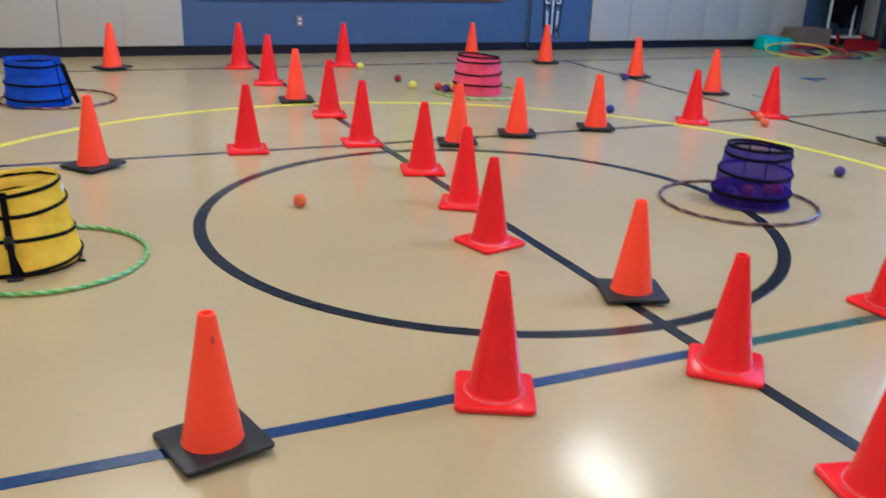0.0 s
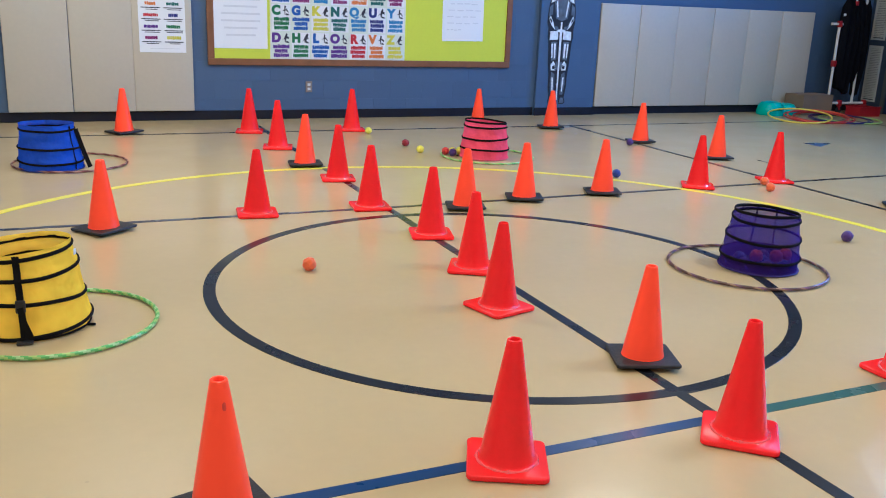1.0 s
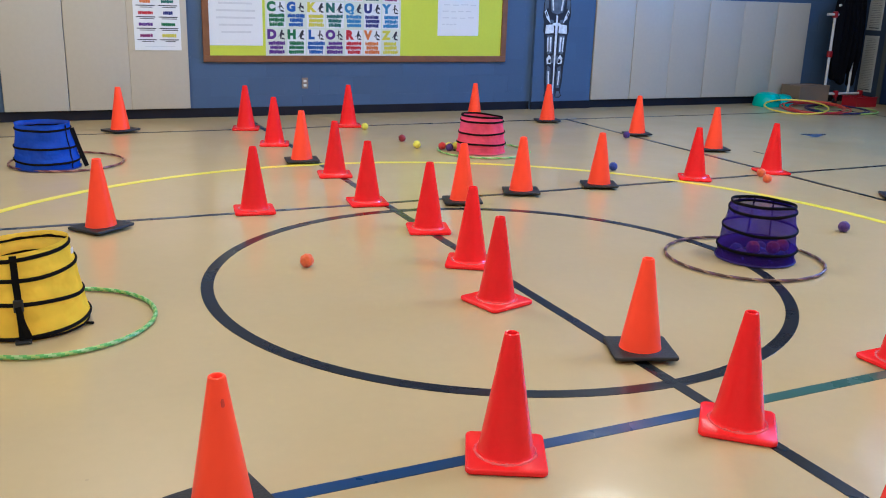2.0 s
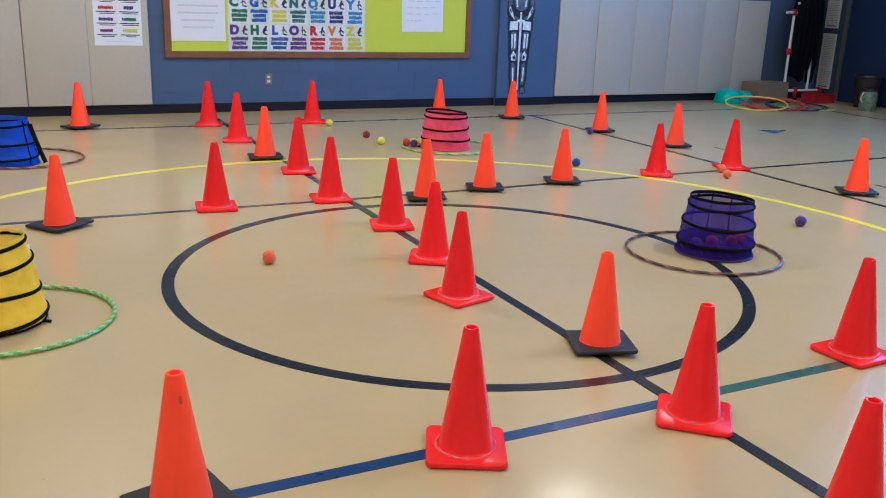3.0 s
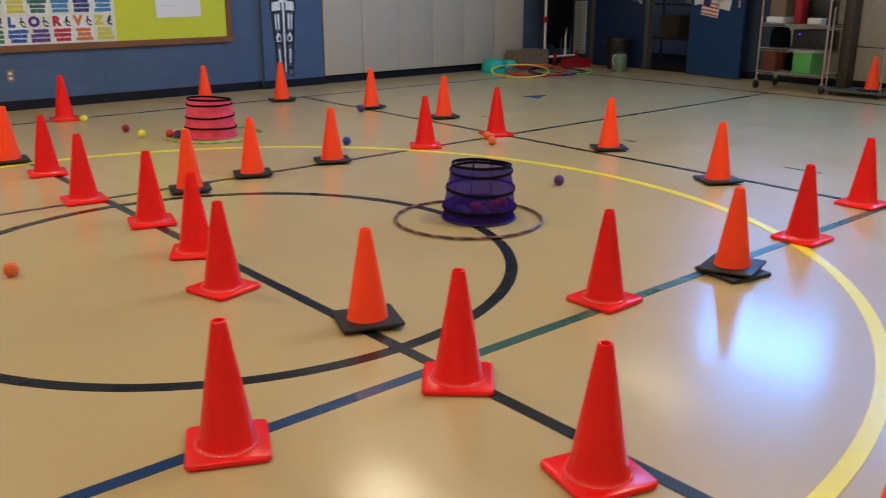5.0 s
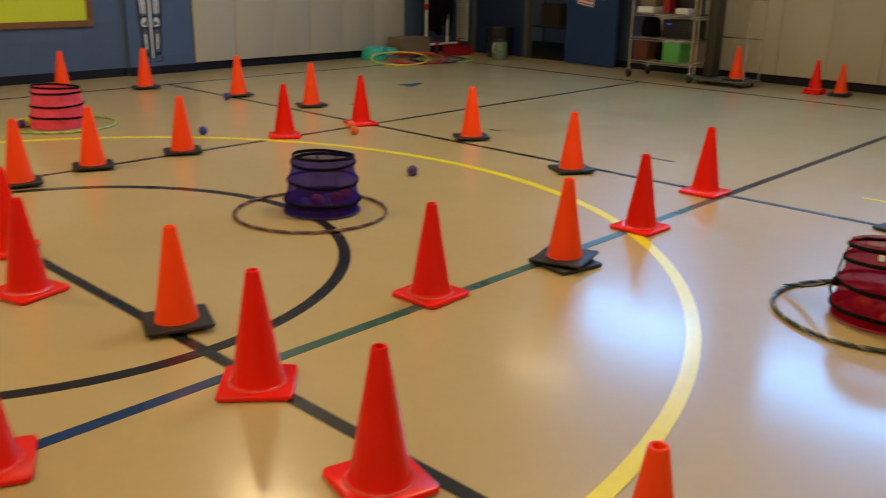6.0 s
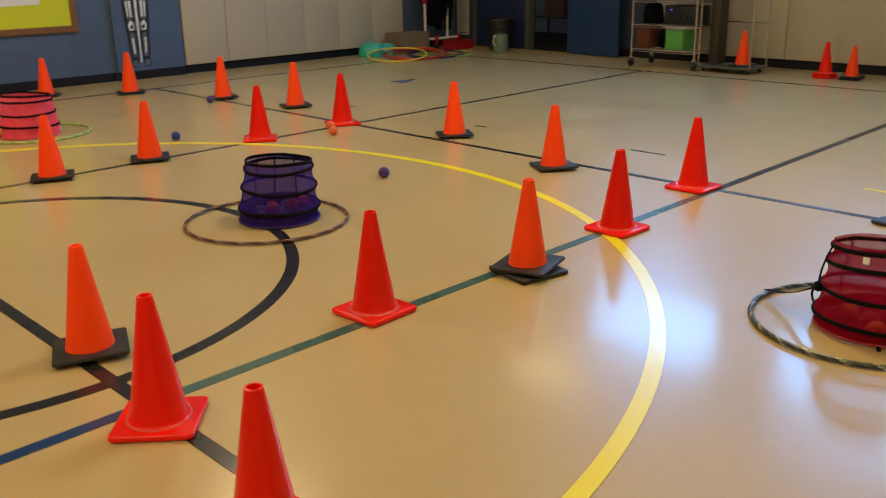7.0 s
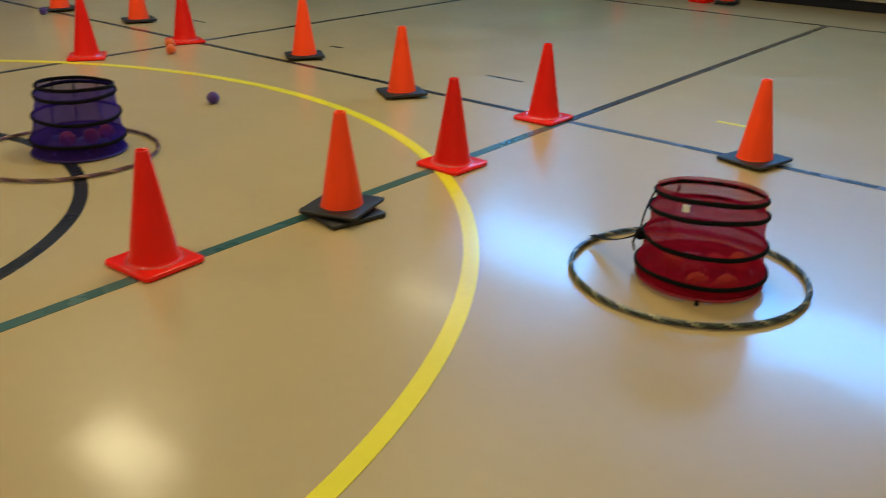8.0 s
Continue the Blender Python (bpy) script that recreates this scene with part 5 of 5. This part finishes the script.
for k in range(3):
    part("knob", lathe([(0.018, 0), (0.016, 0.02), (0.0, 0.021)], 14), M_RUBBER, amp, smooth=True, at=amp.matrix_world @ pose(-0.170, -0.16 + 0.08 * k, 0.09, 0, -90, 0))
on_cart("equipment_case", "black plastic equipment case on the wire cart", "case", 0.09, -0.20, 0.80, 0.34, 0.24, 0.27, M_BLACKPLASTIC)
on_cart("paper_stack", "stack of white paper on the wire cart", "paper", -0.06, 0.32, 0.80, 0.26, 0.3, 0.07, M_PAPER)
on_cart("red_tub", "dark red plastic tub on the wire cart", "tub", -0.13, -0.02, 0.80, 0.10, 0.16, 0.32, M_FITTING)
on_cart("carton", "brown cardboard carton on the middle cart shelf", "box", 0.0, 0.33, 0.875, 0.24, 0.28, 0.2, M_CARTON)
on_cart("white_bin", "white plastic bin on the middle cart shelf", "bin", -0.14, -0.27, 0.80, 0.2, 0.14, 0.07, M_WHITEPLASTIC)
on_cart("carton", "brown cardboard carton on the upper cart shelf", "box", 0.0, 0.2, 1.22, 0.4, 0.34, 0.25, M_CARTON)
on_cart("white_bin", "white plastic bin on the upper cart shelf", "bin", 0.0, -0.25, 1.22, 0.32, 0.32, 0.2, M_WHITEPLASTIC)


def soft_bag(dx, dy, z, w, d, hh, seed):
    """A slumped cloth bag, gathered at its neck."""
    t = thing("black_bag", "slumped black cloth bag on the wire cart", "bag", WM @ pose(dx, dy, z + 0.008))
    bm = lathe([(0.001, 0.0), (0.46, 0.0), (0.5, 0.08), (0.5, 0.45), (0.46, 0.72), (0.34, 0.88), (0.14, 0.93), (0.12, 1.0), (0.001, 1.0)], 28)
    for v in bm.verts:
        a = math.atan2(v.co.y, v.co.x)
        f = 1 + 0.10 * noise.noise(Vector((math.cos(a) * 2, math.sin(a) * 2, v.co.z * 3 + seed))) + 0.03 * math.sin(11 * a + seed)
        v.co = Vector((v.co.x * d * f, v.co.y * w * f, v.co.z * hh))
    body = part("sack", bm, M_DARKCLOTH, t, smooth=True, at=t.matrix_world.copy())
    part("drawstring", tube([(0.13 * d * math.cos(k * 0.7), 0.13 * w * math.sin(k * 0.7), hh * 0.955) for k in range(9)], 0.004, 6, True), M_BLACKBAND, body, "black drawstring", at=t.matrix_world.copy())


soft_bag(0.10, 0.12, 0.22, 0.22, 0.24, 0.26, 1)
soft_bag(0.02, 0.30, 0.505, 0.24, 0.28, 0.26, 4)

dl = thing("flat_dolly", "low chrome platform dolly with tall wire handles", "dolly", pose(8.68, 2.42, 0))
LM = dl.matrix_world.copy()
part("deck", box(-0.22, 0.22, -0.34, 0.34, 0.05, 0.075, 0.006), M_DOORFRAME, dl, at=LM)
for sy in (-0.32, 0.32):
    part("handle", tube([(-0.2, sy, 0.07), (-0.2, sy, 1.0), (0.2, sy, 1.0), (0.2, sy, 0.07)], 0.010, 8), M_CHROME, dl, smooth=True, at=LM)
    for sx in (-0.2, 0.2):
        part("wheel", lathe([(0, -0.012), (0.022, -0.012), (0.025, 0), (0.022, 0.012), (0, 0.012)], 20), M_RUBBER, dl, "black rubber wheel", True, at=LM @ pose(sx * 0.8, sy * 0.85, 0.026, 90, 0, 0))
        part("bracket", box(sx * 0.8 - 0.01, sx * 0.8 + 0.01, sy * 0.85 - 0.018, sy * 0.85 + 0.018, 0.028, 0.051, 0.003), M_CHROME, dl, at=LM)
part("rail", tube([(0.2, -0.32, 0.55), (0.2, 0.32, 0.55)], 0.008, 6), M_CHROME, dl, smooth=True, at=LM)
# made-up panels that fill a dark zone between cart and wall pads
M_UPRIGHTBROWN = material("dark_brown_upright", (0.045, 0.036, 0.026), 0.5, vary=0.15, scale=6, bump=0.3)
upright_ = thing("folded_mat", "dark brown upright panels added on the low dolly", "mat", LM @ pose(0.08, 0.24, 0.0755))
for k in range(4):
    part("panel", box(-0.1 + 0.052 * k, -0.052 + 0.052 * k, -0.06, 0.06, 0.0, 1.3 - 0.012 * (k % 2), 0.012), M_UPRIGHTBROWN, upright_, smooth=True, at=upright_.matrix_world.copy())
tagged(copy_thing(first, pose(8.64, 2.27, 0.076, 0, 0, 3)), "orange traffic cone standing on a low chrome dolly")

# ---------------------------------------------------------------- blocks of the north wall
BW, BH, J = 0.4064, 0.2032, 0.0022
rb_ = random.Random(21)


def block_mesh(w):
    bm = box(0, w, -0.0, 0.006, 0, BH - J, 0.0)
    bmesh.ops.bevel(bm, geom=[e for e in bm.edges if all(v.co.y < 0.001 for v in e.verts)], offset=0.0007, segments=1, affect="EDGES")
    return mesh_from("block", bm, M_BLOCK)


whole, halfb = block_mesh(BW - J), block_mesh(BW / 2 - J)


def lay_blocks(xa, xb, za, zb, yface, parent):
    row, z = 0, za
    while z < zb:
        x = xa
        first_half = row % 2
        while x < xb - 0.15:
            w, me = (BW / 2, halfb) if (first_half and x == xa) or x + BW > xb + 0.05 else (BW, whole)
            ob = new("block", me)
            ob.matrix_world = pose(x + J / 2, yface + rb_.uniform(-0.0008, 0.0008), z + J / 2)
            ob.parent = parent
            x += w
        row += 1
        z += BH


lay_blocks(-4.06, -2.3814, 0.02, 1.9, y1, wall_north)
lay_blocks(-0.533, 3.6382, 0.02, 1.9, y1, wall_north)
lay_blocks(8.2103, 9.30, 0.02, 1.9, y1, wall_north)
lay_blocks(3.6577, 4.5037, 0.02, 1.9, y1 - 0.0508, pil)
